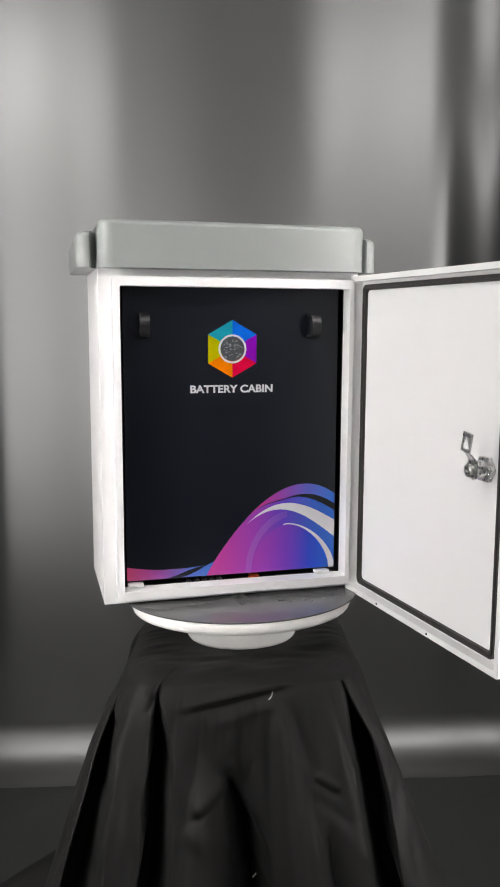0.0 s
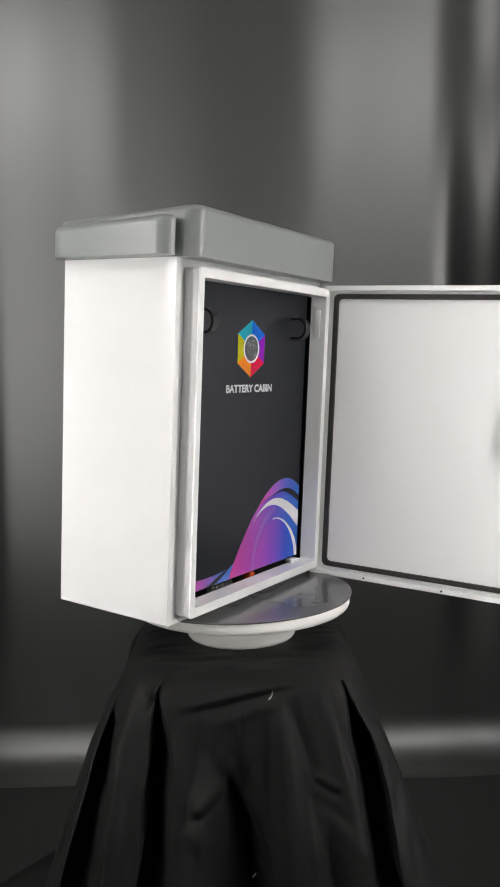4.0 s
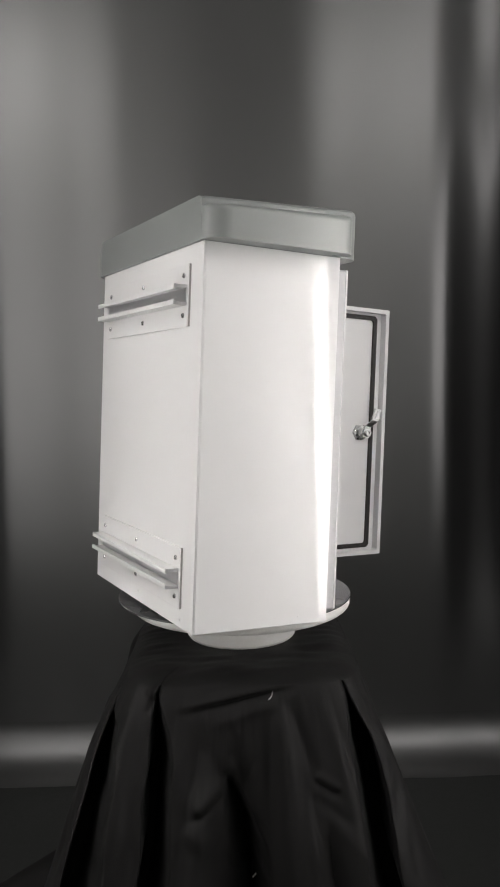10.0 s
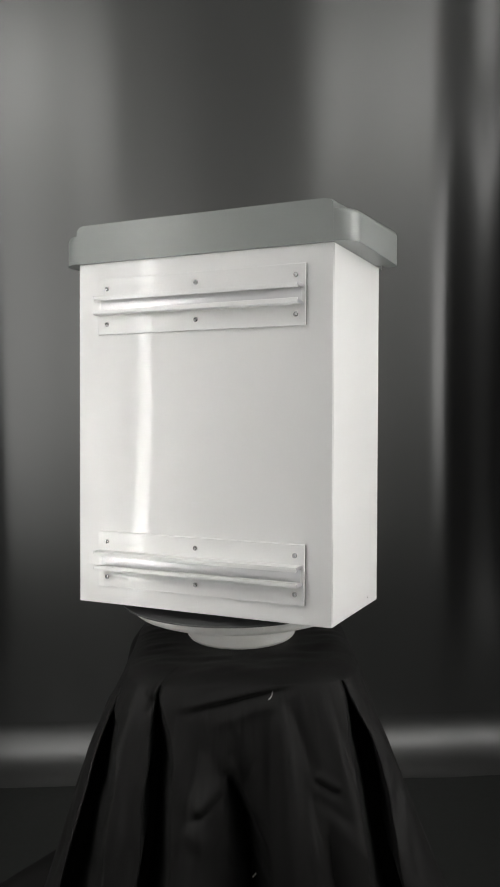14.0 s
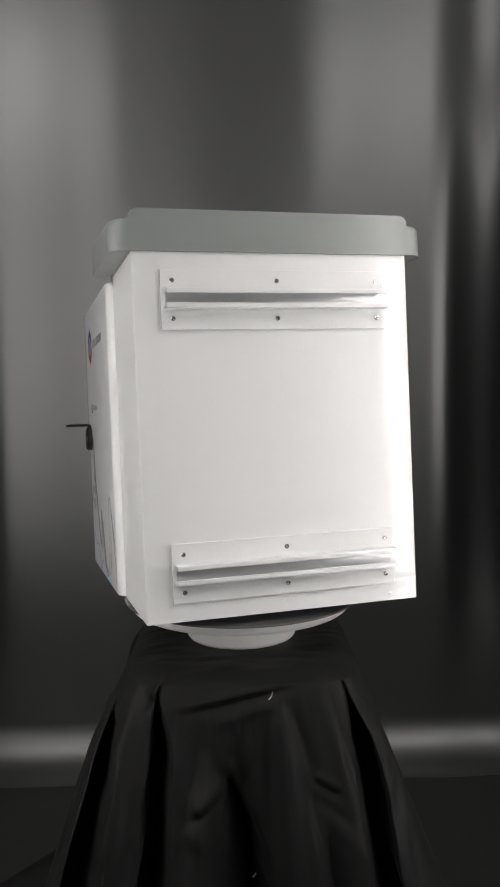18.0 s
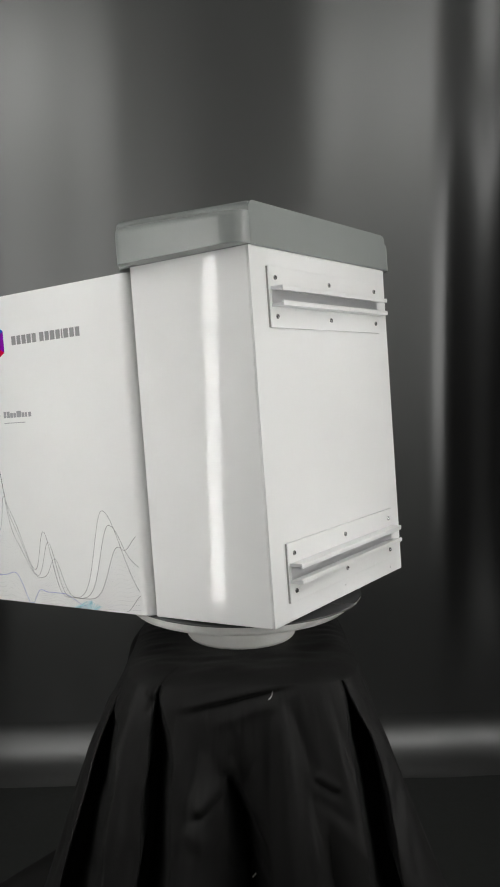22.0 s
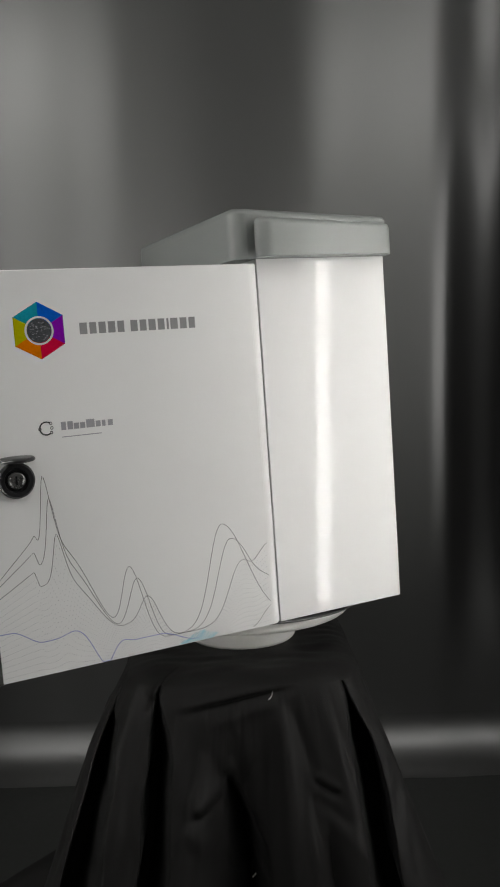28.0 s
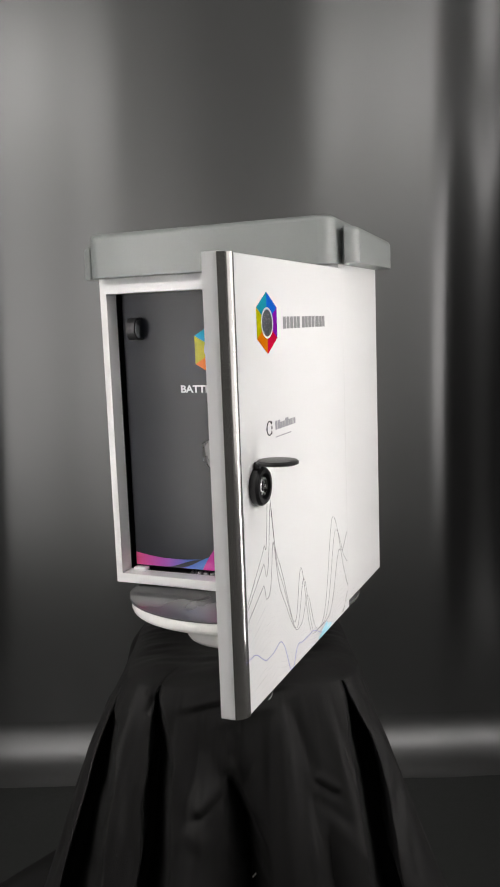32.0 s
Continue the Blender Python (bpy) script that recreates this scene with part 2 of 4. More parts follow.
def build_curtain():
    bm = bmesh.new()
    nx, nz = 220, 24
    grid = []
    for back in (0, 1):
        rows = []
        for k in range(nz + 1):
            z = FLOOR_Z + HEM_Z + (2.05 - FLOOR_Z - HEM_Z) * k / nz
            rows.append([bm.verts.new((x, CURTAIN_Y - fold(x, z) + 0.006 * back, z)) for x in (-1.9 + 3.8 * i / nx for i in range(nx + 1))])
        grid.append(rows)
    for rows in grid:
        for a, b in zip(rows, rows[1:]):
            for i in range(nx):
                bm.faces.new((a[i], a[i + 1], b[i + 1], b[i]))
    f, g = grid
    for i in range(nx):
        bm.faces.new((f[0][i], g[0][i], g[0][i + 1], f[0][i + 1]))
        bm.faces.new((f[-1][i], f[-1][i + 1], g[-1][i + 1], g[-1][i]))
    for i in (0, nx):
        for k in range(nz):
            bm.faces.new((f[k][i], f[k + 1][i], g[k + 1][i], g[k][i]))
    solid("backdrop", bm, CURTAIN, "dark grey backdrop curtain hanging in soft folds", "curtain", "structure", smooth="all")
    # the foot of the curtain runs out on to the floor in a slope, its curve set to fit the camera's view
    bm = bmesh.new()
    rings = []
    for i in range(161):
        x = -1.9 + 3.8 * i / 160
        y, run = CURTAIN_Y - fold(x, FLOOR_Z + HEM_Z), []
        r = HEM_Z * (1 + 0.06 * noise.noise(Vector((x * 2.5, 0, 9))))
        for k in range(41):
            a = radians(89 * k / 40)
            run.append((x, y - r * (1 - math.cos(a)), FLOOR_Z + 0.0008 + (HEM_Z - 0.0008) * (1 - math.sin(a) / math.sin(radians(89)))))
        rings.append(run + [(x, run[-1][1] + 0.001, FLOOR_Z + 0.0002), (x, run[0][1] + 0.006, FLOOR_Z + 0.0005), (x, run[0][1] + 0.006, FLOOR_Z + HEM_Z)])
    add_loft(bm, rings)
    solid("trim", bm, HEM, "matt black hem of the curtain sweeping on to the floor", "hem", "structure", smooth="all")


def build_led_tower(x, y, glow, group="LED light towers"):
    t = thing("led_light", "tall black stand with a bright white LED strip", "lamp", pose(x, y, FLOOR_Z, 0, 0, math.degrees(math.atan2(-y, -x))), group)
    part("foot", lathe([(0.0, 0.0), (0.16, 0.0), (0.16, 0.012), (0.02, 0.03), (0.0, 0.03)], 32), LAMPBODY, t)
    part("pole", box(-0.03, -0.006, -0.012, 0.012, 0.02, 1.50, 0.003), LAMPBODY, t)
    part("strip_board", box(-0.006, 0.002, -0.018, 0.018, 0.755, 1.50, 0.001), LAMPBODY, t)
    chip = mesh_of("led_chip", add_box(box(0.0025, 0.006, -0.0105, -0.0004, 0, 0.0084), 0.0025, 0.006, 0.0004, 0.0105, 0, 0.0084), glow)
    for k in range(50):
        if k != 28:
            ob = new("led_chip", chip)
            ob.parent, ob.location = t, (0, 0, 0.765 + 0.0145 * k)


# unseen glowing panel, added to light the cabinet and brighten the curtain
def build_fill_panel(x, y, sx, sy):
    t = thing("fill_panel", "unseen flat glowing white panel added under the ceiling", "lamp", pose(x, y, 2.10), "ceiling light panels")
    bm = bmesh.new()
    add_frame(bm, rounded(-sx / 2, sx / 2, -sy / 2, sy / 2, 0.01, 3), rounded(-sx / 2 + 0.015, sx / 2 - 0.015, -sy / 2 + 0.015, sy / 2 - 0.015, 0.005, 3), -0.04, -0.001, XY)
    part("frame", bm, CEILM, t)
    part("diffuser", box(-sx / 2 + 0.016, sx / 2 - 0.016, -sy / 2 + 0.016, sy / 2 - 0.016, -0.03, -0.025), SOFTGLOW, t, "glowing diffuser")


def build_softbox(x, y, power_mat, deg, w, lo):
    """A large soft light on a stand, unseen, added where panel and curtain mirror something bright."""
    t = thing("softbox", "unseen large white softbox light on a black stand, added", "lamp", pose(x, y, FLOOR_Z, 0, 0, deg), "softbox lights")
    hi = 1.95
    part("foot", lathe([(0.0, 0.0), (0.22, 0.0), (0.22, 0.012), (0.02, 0.03), (0.0, 0.03)], 32), LAMPBODY, t)
    part("pole", box(-0.06, -0.03, -0.015, 0.015, 0.02, hi - 0.1, 0.003), LAMPBODY, t)
    part("frame", add_frame(bmesh.new(), rounded(-w - 0.02, w + 0.02, lo - 0.02, hi + 0.02, 0.02, 3), rounded(-w, w, lo, hi, 0.01, 3), -0.03, 0.03, YZ), LAMPBODY, t)
    part("diffuser", box(0.0, 0.006, -w + 0.001, w - 0.001, lo + 0.001, hi - 0.001), power_mat, t, "glowing white diffuser")


# ---- stool and cloth ----
def build_stool():
    t = thing("stool", "plain wooden stool under the black cloth", "stool", pose(0, 0, FLOOR_Z))
    top = CLOTH_Z - FLOOR_Z - 0.009
    part("seat", box(-0.098, 0.098, -0.120, 0.120, top - 0.018, top, 0.006), WOOD, t)
    for x in (-0.045, 0.045):
        for y in (-0.035, 0.09):
            part("leg", box(x - 0.02, x + 0.02, y - 0.02, y + 0.02, 0, top - 0.018, 0.003), WOOD, t)


def crease(deg, d):
    """The small sharp creases of the cloth."""
    off = 0.0
    if not -185 < deg < 5 or d > 0.36:
        return off
    p = (deg * 0.0033, d)
    for (x0, y0), (x1, y1), wd, h in CREASES:
        vx, vy = x1 - x0, y1 - y0
        q = min(1.0, max(0.0, ((p[0] - x0) * vx + (p[1] - y0) * vy) / (vx * vx + vy * vy)))
        dx, dy = p[0] - x0 - q * vx, p[1] - y0 - q * vy
        dd = (dx * dx + dy * dy) / (wd * wd)
        if dd < 9:
            off += h * math.exp(-dd) * (1 - abs(2 * q - 1) ** 3 * 0.8)
    return off


def cloth_point(deg, d):
    """The cloth below the stool's edge: deg round the stool, d metres along the fall."""
    deg = (deg + 180) % 360 - 180
    a = radians(deg)
    c, s = math.cos(a), math.sin(a)
    n = 6
    r = (abs(c / 0.119) ** n + abs(s / 0.142) ** n) ** (-1 / n)
    px, py = r * c, r * s
    ox, oy = c * abs(c) ** 0.3 + c * 0.3, s * abs(s) ** 0.3 + s * 0.3
    k = 1 / math.hypot(ox, oy)
    ox, oy = ox * k, oy * k
    corner = abs(math.sin(2 * math.atan2(s / 0.142, c / 0.119)))
    off = 0.011 * (1 - math.exp(-d / 0.013)) + d * (0.20 + 0.27 * corner * corner * smoothstep(15, -15, deg))
    off += (0.32 * d * d - 0.06 * d) * smoothstep(-85, -62, deg) * smoothstep(60, 20, deg)
    off += 0.010 * smoothstep(0.01, 0.10, d) * smoothstep(-122, -138, deg) * smoothstep(-200, -160, deg)
    off += 0.16 * smoothstep(0.21, 0.36, d) * gauss((deg + 175 + 180) % 360 - 180, 0, 8)
    for c0, c1, d0, d1, wd, h, sharp, lop in FOLDS:
        u = min(1.0, max(0.0, (d - d0) / 0.40))
        x = ((deg - (c0 + (c1 - c0) * u) + 180) % 360 - 180) / (wd * (0.25 + 0.75 * min(1.0, max(0.0, d - d0) / 0.12) ** 0.6 + 0.5 * d))
        x *= lop if x > 0 else (1 / lop if lop < 1 else 1)
        if abs(x) < 5:
            off += h * smoothstep(d0, d0 + 0.06, d) * (0.55 + 1.5 * d) * (1 - smoothstep(d1, d1 + 0.05, d)) * math.exp(-(abs(x) ** sharp))
    off += 0.0050 * noise.noise(Vector((c * 4, s * 4, d * 5))) * smoothstep(0.0, 0.1, d)
    off += crease(deg, d)
    off += (0.0014 * noise.noise(Vector((deg * 0.22, d * 9, 3))) + 0.0006 * noise.noise(Vector((deg * 0.6, d * 24, 7)))) * smoothstep(0.0, 0.03, d)
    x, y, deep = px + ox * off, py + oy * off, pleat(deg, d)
    return Vector((x - deep * x, y - deep, CLOTH_Z - d))     # the pleats run back along the camera's line of sight


# soft folds: degrees round the stool above and below, where they begin and end along the fall, width, height, sharpness, lopsidedness
FOLDS = [(-150, -150, 0.0, 2, 9.0, 0.004, 2, 1), (-127, -121, 0.01, 2, 3.2, 0.012, 2, 1), (-112, -106, 0.03, 2, 4.0, 0.010, 2, 1), (-104, -101, 0.06, 2, 4.0, 0.024, 2, 1), (-92, -90, 0.05, 2, 7.0, -0.020, 2, 1),
         (-76, -75, 0.012, 2, 4.0, 0.020, 2, 1), (-71, -70, 0.10, 2, 2.4, 0.012, 2, 1), (-66, -65.5, 0.12, 2, 2.0, -0.016, 1.8, 1), (-61, -63, 0.02, 2, 2.6, 0.008, 2, 1), (-44, -42, 0.02, 2, 6, 0.010, 2, 1),
         (160, 158, 0.02, 2, 6, -0.06, 1.4, 1), (-16, -15, 0.02, 2, 5, -0.05, 1.4, 1), (10, 12, 0.02, 2, 6, -0.03, 1.4, 1), (45, 45, 0.0, 2, 8, -0.03, 2, 1), (90, 90, 0.0, 2, 10, -0.03, 2, 1), (70, 70, 0.0, 2, 6, 0.03, 2, 1),
         (110, 110, 0.0, 2, 6, 0.03, 2, 1), (135, 135, 0.0, 2, 8, 0.05, 2, 1)]
# deep pleats that open below a point, lips fitted to the camera's view: how deep, how soft each lip is, then rows along
# the fall with the lips' degrees
PLEATS = [(0.085, 1.2, 2.2, ((0.030, -138.5, -137.0), (0.052, -138.0, -129.5), (0.076, -136.2, -126.5), (0.100, -134.8, -125.5), (0.150, -133.5, -124.5), (0.200, -133.0, -123.5))),
          (0.085, 1.4, 3.0, ((0.018, -121.0, -119.6), (0.034, -120.5, -117.0), (0.052, -120.0, -114.5), (0.076, -119.0, -112.5), (0.124, -117.5, -111.5), (0.184, -117.0, -110.5))),
          (0.085, 1.4, 2.6, ((0.020, -54.3, -53.0), (0.038, -56.0, -51.5), (0.060, -57.2, -49.5), (0.085, -57.7, -49.5), (0.112, -58.7, -50.5), (0.156, -60.1, -53.0), (0.188, -61.0, -54.5))),
          (0.050, 6.0, 9.0, ((0.100, -97.0, -95.5), (0.136, -96.0, -88.5), (0.160, -95.0, -85.0), (0.200, -93.0, -82.5)))]


def lips(rows, d):
    """Both lips of a pleat, in degrees, at d metres along the fall."""
    return [float(np.interp(d, [r[0] for r in rows], [r[k] for r in rows])) + 0.9 * smoothstep(0.03, 0.07, d - rows[0][0]) * noise.noise(Vector((d * 22, rows[0][1], 3.0 * k))) for k in (1, 2)]


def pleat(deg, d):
    """How far the deep pleats draw the cloth back from the camera."""
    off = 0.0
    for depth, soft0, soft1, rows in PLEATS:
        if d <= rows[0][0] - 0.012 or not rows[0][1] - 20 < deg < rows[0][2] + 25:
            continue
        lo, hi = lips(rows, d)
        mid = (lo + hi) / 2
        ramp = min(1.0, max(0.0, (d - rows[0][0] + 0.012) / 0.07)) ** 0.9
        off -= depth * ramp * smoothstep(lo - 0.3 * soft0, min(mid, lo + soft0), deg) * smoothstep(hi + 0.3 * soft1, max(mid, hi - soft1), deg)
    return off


def columns(d):
    """The degrees of the mesh's columns at d: they run along the lips of the pleats, close to each other there."""
    knots, at = [-200.0], [0.0]
    for depth, soft0, soft1, rows in sorted(PLEATS, key=lambda p: p[3][0][1]):
        lo, hi = lips(rows, d)
        mid = (lo + hi) / 2
        edge = [lo - 0.3 * soft0 - 0.05, min(mid, lo + soft0) - 0.02, max(mid, hi - soft1) + 0.02, hi + 0.3 * soft1 + 0.05]
        for e, n in zip(edge, (90, 24, 20, 24)):
            knots.append(max(e, knots[-1] + 0.05))
            at.append(at[-1] + n)
    knots.append(20.0)
    at.append(at[-1] + 110)
    return [float(v) for v in np.interp(np.arange(int(at[-1])), at, knots)] + [20 + 140 * i / 120 for i in range(120)]


# creases: from and to (along the rim, along the fall), width, height
CREASES = [((-0.370, 0.026), (-0.234, 0.006), 0.0050, 0.0046), ((-0.370, 0.034), (-0.232, 0.011), 0.0055, -0.0042), ((-0.398, 0.012), (-0.404, 0.034), 0.0035, -0.0030), ((-0.408, 0.010), (-0.396, 0.020), 0.0040, 0.0030), ((-0.30, 0.004), (-0.22, -0.004), 0.004, 0.002), ((-0.33, 0.062), (-0.30, 0.130), 0.008, 0.0030), ((-0.262, 0.04), (-0.268, 0.16), 0.008, -0.0032), ((-0.340, 0.046), (-0.260, 0.026), 0.006, 0.0020), ((-0.2228, 0.095), (-0.2079, 0.108), 0.0042, -0.0060), ((-0.2228, 0.090), (-0.2079, 0.101), 0.005, 0.0040),
           ((-0.3515, 0.128), (-0.322, 0.112), 0.0048, -0.0038), ((-0.350, 0.116), (-0.322, 0.100), 0.0085, 0.0055), ((-0.385, 0.03), (-0.372, 0.12), 0.005, 0.004), ((-0.235, 0.03), (-0.222, 0.10), 0.006, -0.004)]
random.seed(11)
for _ in range(34):
    x0, y0 = random.uniform(-0.50, -0.13), random.uniform(0.02, 0.30)
    CREASES.append(((x0, y0), (x0 + random.uniform(-0.03, 0.03), y0 + random.uniform(0.02, 0.08)), random.uniform(0.004, 0.009), random.choice((-1, 1)) * random.uniform(0.0010, 0.0026)))


RIM = 0.008


def build_cloth():
    bm = bmesh.new()
    degs = columns(RIM)
    rings = []
    for k in range(1, 31):
        f = k / 30
        ring = []
        for g in degs:
            e = cloth_point(g, RIM)
            x, y = e.x * f, e.y * f
            lift = (0.0016 * noise.noise(Vector((x * 22, y * 22, 0))) + 0.0012 * noise.noise(Vector((x * 15 + y * 40, y * 60 - x * 20, 4)))) * smoothstep(0.062, 0.10, math.hypot(x, y))
            ring.append((x, y, CLOTH_Z + lift * (1 - smoothstep(0.85, 1.0, f))  - RIM * max(0.0, (f - 0.72) / 0.28) ** 3))
        rings.append(ring)
    depths = [RIM + 0.0014 * i for i in range(1, 26)] + [RIM + 0.035 + 0.00175 * i for i in range(1, 70)] + [0.1638 + 0.0035 * i for i in range(1, 33)] + [0.2765 + (CLOTH_Z - FLOOR_Z - 0.2825) * i / 24 for i in range(1, 25)]
    for d in depths:
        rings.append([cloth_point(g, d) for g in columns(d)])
    vs = [[bm.verts.new(p) for p in ring] for ring in rings]
    hub = bm.verts.new((0, 0, CLOTH_Z))
    n = len(degs)
    for i in range(n):
        bm.faces.new((hub, vs[0][i], vs[0][(i + 1) % n]))
    for a, b in zip(vs, vs[1:]):
        for i in range(n):
            bm.faces.new((a[i], b[i], b[(i + 1) % n], a[(i + 1) % n]))
    ob = solid("cloth", bm, CLOTH, "black matt cloth draped in deep pleats over a stool", "cloth")
    for p in ob.data.polygons:
        p.use_smooth = True
    mod = ob.modifiers.new("thickness", "SOLIDIFY")
    mod.thickness, mod.offset = 0.0012, -1
    return ob


# ---- turntable ----
def build_turntable():
    t = thing("turntable", "small white plastic display turntable on the cloth", "turntable", pose(0, 0, CLOTH_Z + 0.001))
    z = -CLOTH_Z - 0.001
    base = part("base", lathe([(0.0, 0.0), (0.0625, 0.0), (0.0648, 0.003), (0.0648, z - 0.0095), (0.0, z - 0.0095)]), PLATTER, t)
    build_base_marks(base)
    plate = part("platter", lathe([(0.0, -0.0088), (0.117, -0.0088), (0.117, -0.0170), (0.1235, -0.0177), (0.1268, -0.0170), (0.1290, -0.0152), (0.1302, -0.0122), (0.1306, -0.0045), (0.1303, -0.0038), (0.0, -0.0036)], 96), PLATTER, t)
    plate.location = (0, 0, z)
    return plate


def build_disc():
    t = thing("display_disc", "thin dark grey glossy disc between turntable and cabinet", "disc")
    part("plate", lathe([(0.0, -0.0022), (0.1374, -0.0022), (0.1380, -0.0016), (0.1380, -0.0006), (0.1374, 0.0), (0.0, 0.0)], 96, at=(0.0018, 0.0072, -0.0015)), DISC, t)
    part("edge_band", lathe([(0.1378, -0.0035), (0.1384, -0.0033), (0.1384, -0.0020), (0.1378, -0.0018)], 96, at=(0.0018, 0.0072, 0)), DISC, t, "dark cut edge of the disc")
    return t


# ---- cabinet ----
W2, DP, HT = 0.150, 0.152, 0.3779
OX0, OX1, OZ0, OZ1 = -0.1288, 0.1335, 0.0185, 0.3572     # opening
RX0, RX1, RZ0, RZ1 = -0.1365, 0.1385, 0.0085, 0.3672     # outside of the raised rim


def build_body(cab):
    bm = bmesh.new()
    t = 0.002
    z1 = HT + 0.006
    # folded sheet: two sides, top, bottom, and the returns round the opening
    rings = []
    ol, il = rounded(-W2, W2, 0, z1, 0.0012, 3), rounded(-W2 + t, W2 - t, t, z1 - t, 0.0008, 3)
    add_frame(bm, ol, il, 0.0, DP - 0.0022, XZ)
    gut = rounded(RX0 + 0.001, RX1 - 0.001, RZ0 + 0.001, RZ1 - 0.001, 0.0015, 3)
    add_frame(bm, il, gut, 0.0005, 0.0020, XZ)
    body = part("body", bm, WHITE, cab, "white powder-coated folded steel sheet body")
    part("back_sheet", box(-W2 + 0.0003, W2 - 0.0003, DP - 0.0022, DP, 0.0003, z1, 0.0006), SHEET, cab, "glossy white back sheet, slightly wavy")
    bm = bmesh.new()
    outer = rounded(RX0, RX1, RZ0, RZ1, 0.002, 3)
    inner = rounded(OX0, OX1, OZ0, OZ1, 0.0015, 3)
    add_frame(bm, outer, inner, -0.0195, -0.0175, XZ)
    mid = rounded(RX0 + 0.0018, RX1 - 0.0018, RZ0 + 0.0018, RZ1 - 0.0018, 0.0015, 3)
    part("rim_side", add_frame(bmesh.new(), rounded(RX0 + 0.0003, RX1 - 0.0003, RZ0 + 0.0003, RZ1 - 0.0003, 0.002, 3), mid, -0.0174, 0.0016, XZ), GREYSIDE, cab, "grey side of the sealing rim")
    lip = rounded(OX0 - 0.0016, OX1 + 0.0016, OZ0 - 0.0016, OZ1 + 0.0016, 0.0015, 3)
    add_frame(bm, lip, inner, -0.0176, 0.0018, XZ)
    part("rim", bm, WHITE, cab, "white raised sealing rim round the opening")
    # an added dark sheet in front of the body's white inner walls
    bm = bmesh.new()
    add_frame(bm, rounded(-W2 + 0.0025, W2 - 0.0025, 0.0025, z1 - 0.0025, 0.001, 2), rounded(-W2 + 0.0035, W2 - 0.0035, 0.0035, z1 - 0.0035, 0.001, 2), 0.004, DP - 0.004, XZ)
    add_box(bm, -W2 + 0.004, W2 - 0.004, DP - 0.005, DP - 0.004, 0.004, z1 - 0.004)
    part("lining", bm, INSIDE, cab, "dark sheet set inside the body walls")
    # small dimples and rivets on the sheet
    for s in (-1, 1):
        part("rivet", lathe([(0, s * (W2 - 0.001)), (0.0016, s * (W2 - 0.001)), (0.0012, s * (W2 + 0.0005)), (0, s * (W2 + 0.0005))], 12, "x", (0, 0.034, 0.009)), WHITE, cab)
    for x, z in ((-0.118, 0.008), (0.0, 0.012)):
        part("rivet", lathe([(0, DP - 0.001), (0.0016, DP - 0.001), (0.0012, DP + 0.0006), (0, DP + 0.0006)], 12, "y", (x, 0, z)), ALU, cab)


def build_hood(cab):
    def slab(x0, x1, y0, y1, za, drop, r, top=0.004):
        """A moulded cap: rounded plan, rounded top edge, top falling towards the back."""
        bm = bmesh.new()
        zt = lambda y: 0.4265 - 0.048 * (y + 0.022) - drop
        rings = [[(x, y, za) for x, y in rounded(x0, x1, y0, y1, r)]]
        for k in range(6):
            a = radians(90 * k / 5)
            q = top * (1 - math.cos(a))
            rr = [max(0.0004, v - q) for v in r]
            rings.append([(x, y, zt(y) - top + top * math.sin(a)) for x, y in rounded(x0 + q, x1 - q, y0 + q, y1 - q, rr)])
        return add_loft(bm, rings)
    def wing(s):
        """A side wing: rounded in front with a slot beside the cap, turning into the back wall in a wide bend."""
        plan = [(0.1500, DP + 0.0038), (0.1500, 0.012), (0.1572, 0.012), (0.1572, -0.002), (0.1590, -0.0045)]
        plan += [(0.1590 + 0.0135 * math.sin(radians(a)), 0.0090 - 0.0135 * math.cos(radians(a))) for a in range(10, 91, 10)]
        plan += [(0.1515 + 0.0210 * math.cos(radians(a)), DP - 0.0172 + 0.0210 * math.sin(radians(a))) for a in range(0, 91, 6)]
        rings = [[(s * x, y, HT - 0.0015) for x, y in plan]]
        for k in range(7):
            a = radians(90 * k / 6)
            q = 0.0065 * (1 - math.cos(a))
            ring = []
            for x, y in plan:
                out = (x - 0.1500) / 0.0225
                front = q * smoothstep(0.010, -0.004, y) * (x > 0.157)
                ring.append((s * (x - q * out), y + front, 0.4160 - 0.048 * (y + 0.022) - 0.0065 * (1 - math.sin(a))))
            rings.append(ring)
        return add_loft(bmesh.new(), rings)
    hood = part("hood", slab(-0.1505, 0.1505, -0.0235, DP + 0.0035, HT - 0.002, 0.0, (0.015, 0.015, 0.003, 0.003), 0.006), HOOD, cab, "grey plastic rain hood")
    for s in (-1, 1):
        part("hood_wing", wing(s), HOOD, hood, "grey plastic side wing of the hood, rounded at both ends")
    # the back wall of the hood, with cut upper corners
    zt = 0.4265 - 0.048 * (DP + 0.022)
    half = [(0.1425, zt), (0.1470, zt - 0.0012), (0.1500, zt - 0.0042), (0.1506, zt - 0.0080), (0.1506, HT - 0.0014)]
    part("hood_back", add_prism(bmesh.new(), half + [(-x, z) for x, z in half[::-1]], DP - 0.006, DP + 0.0040, XZ), HOOD, hood, "grey plastic back wall of the hood")
    return hood


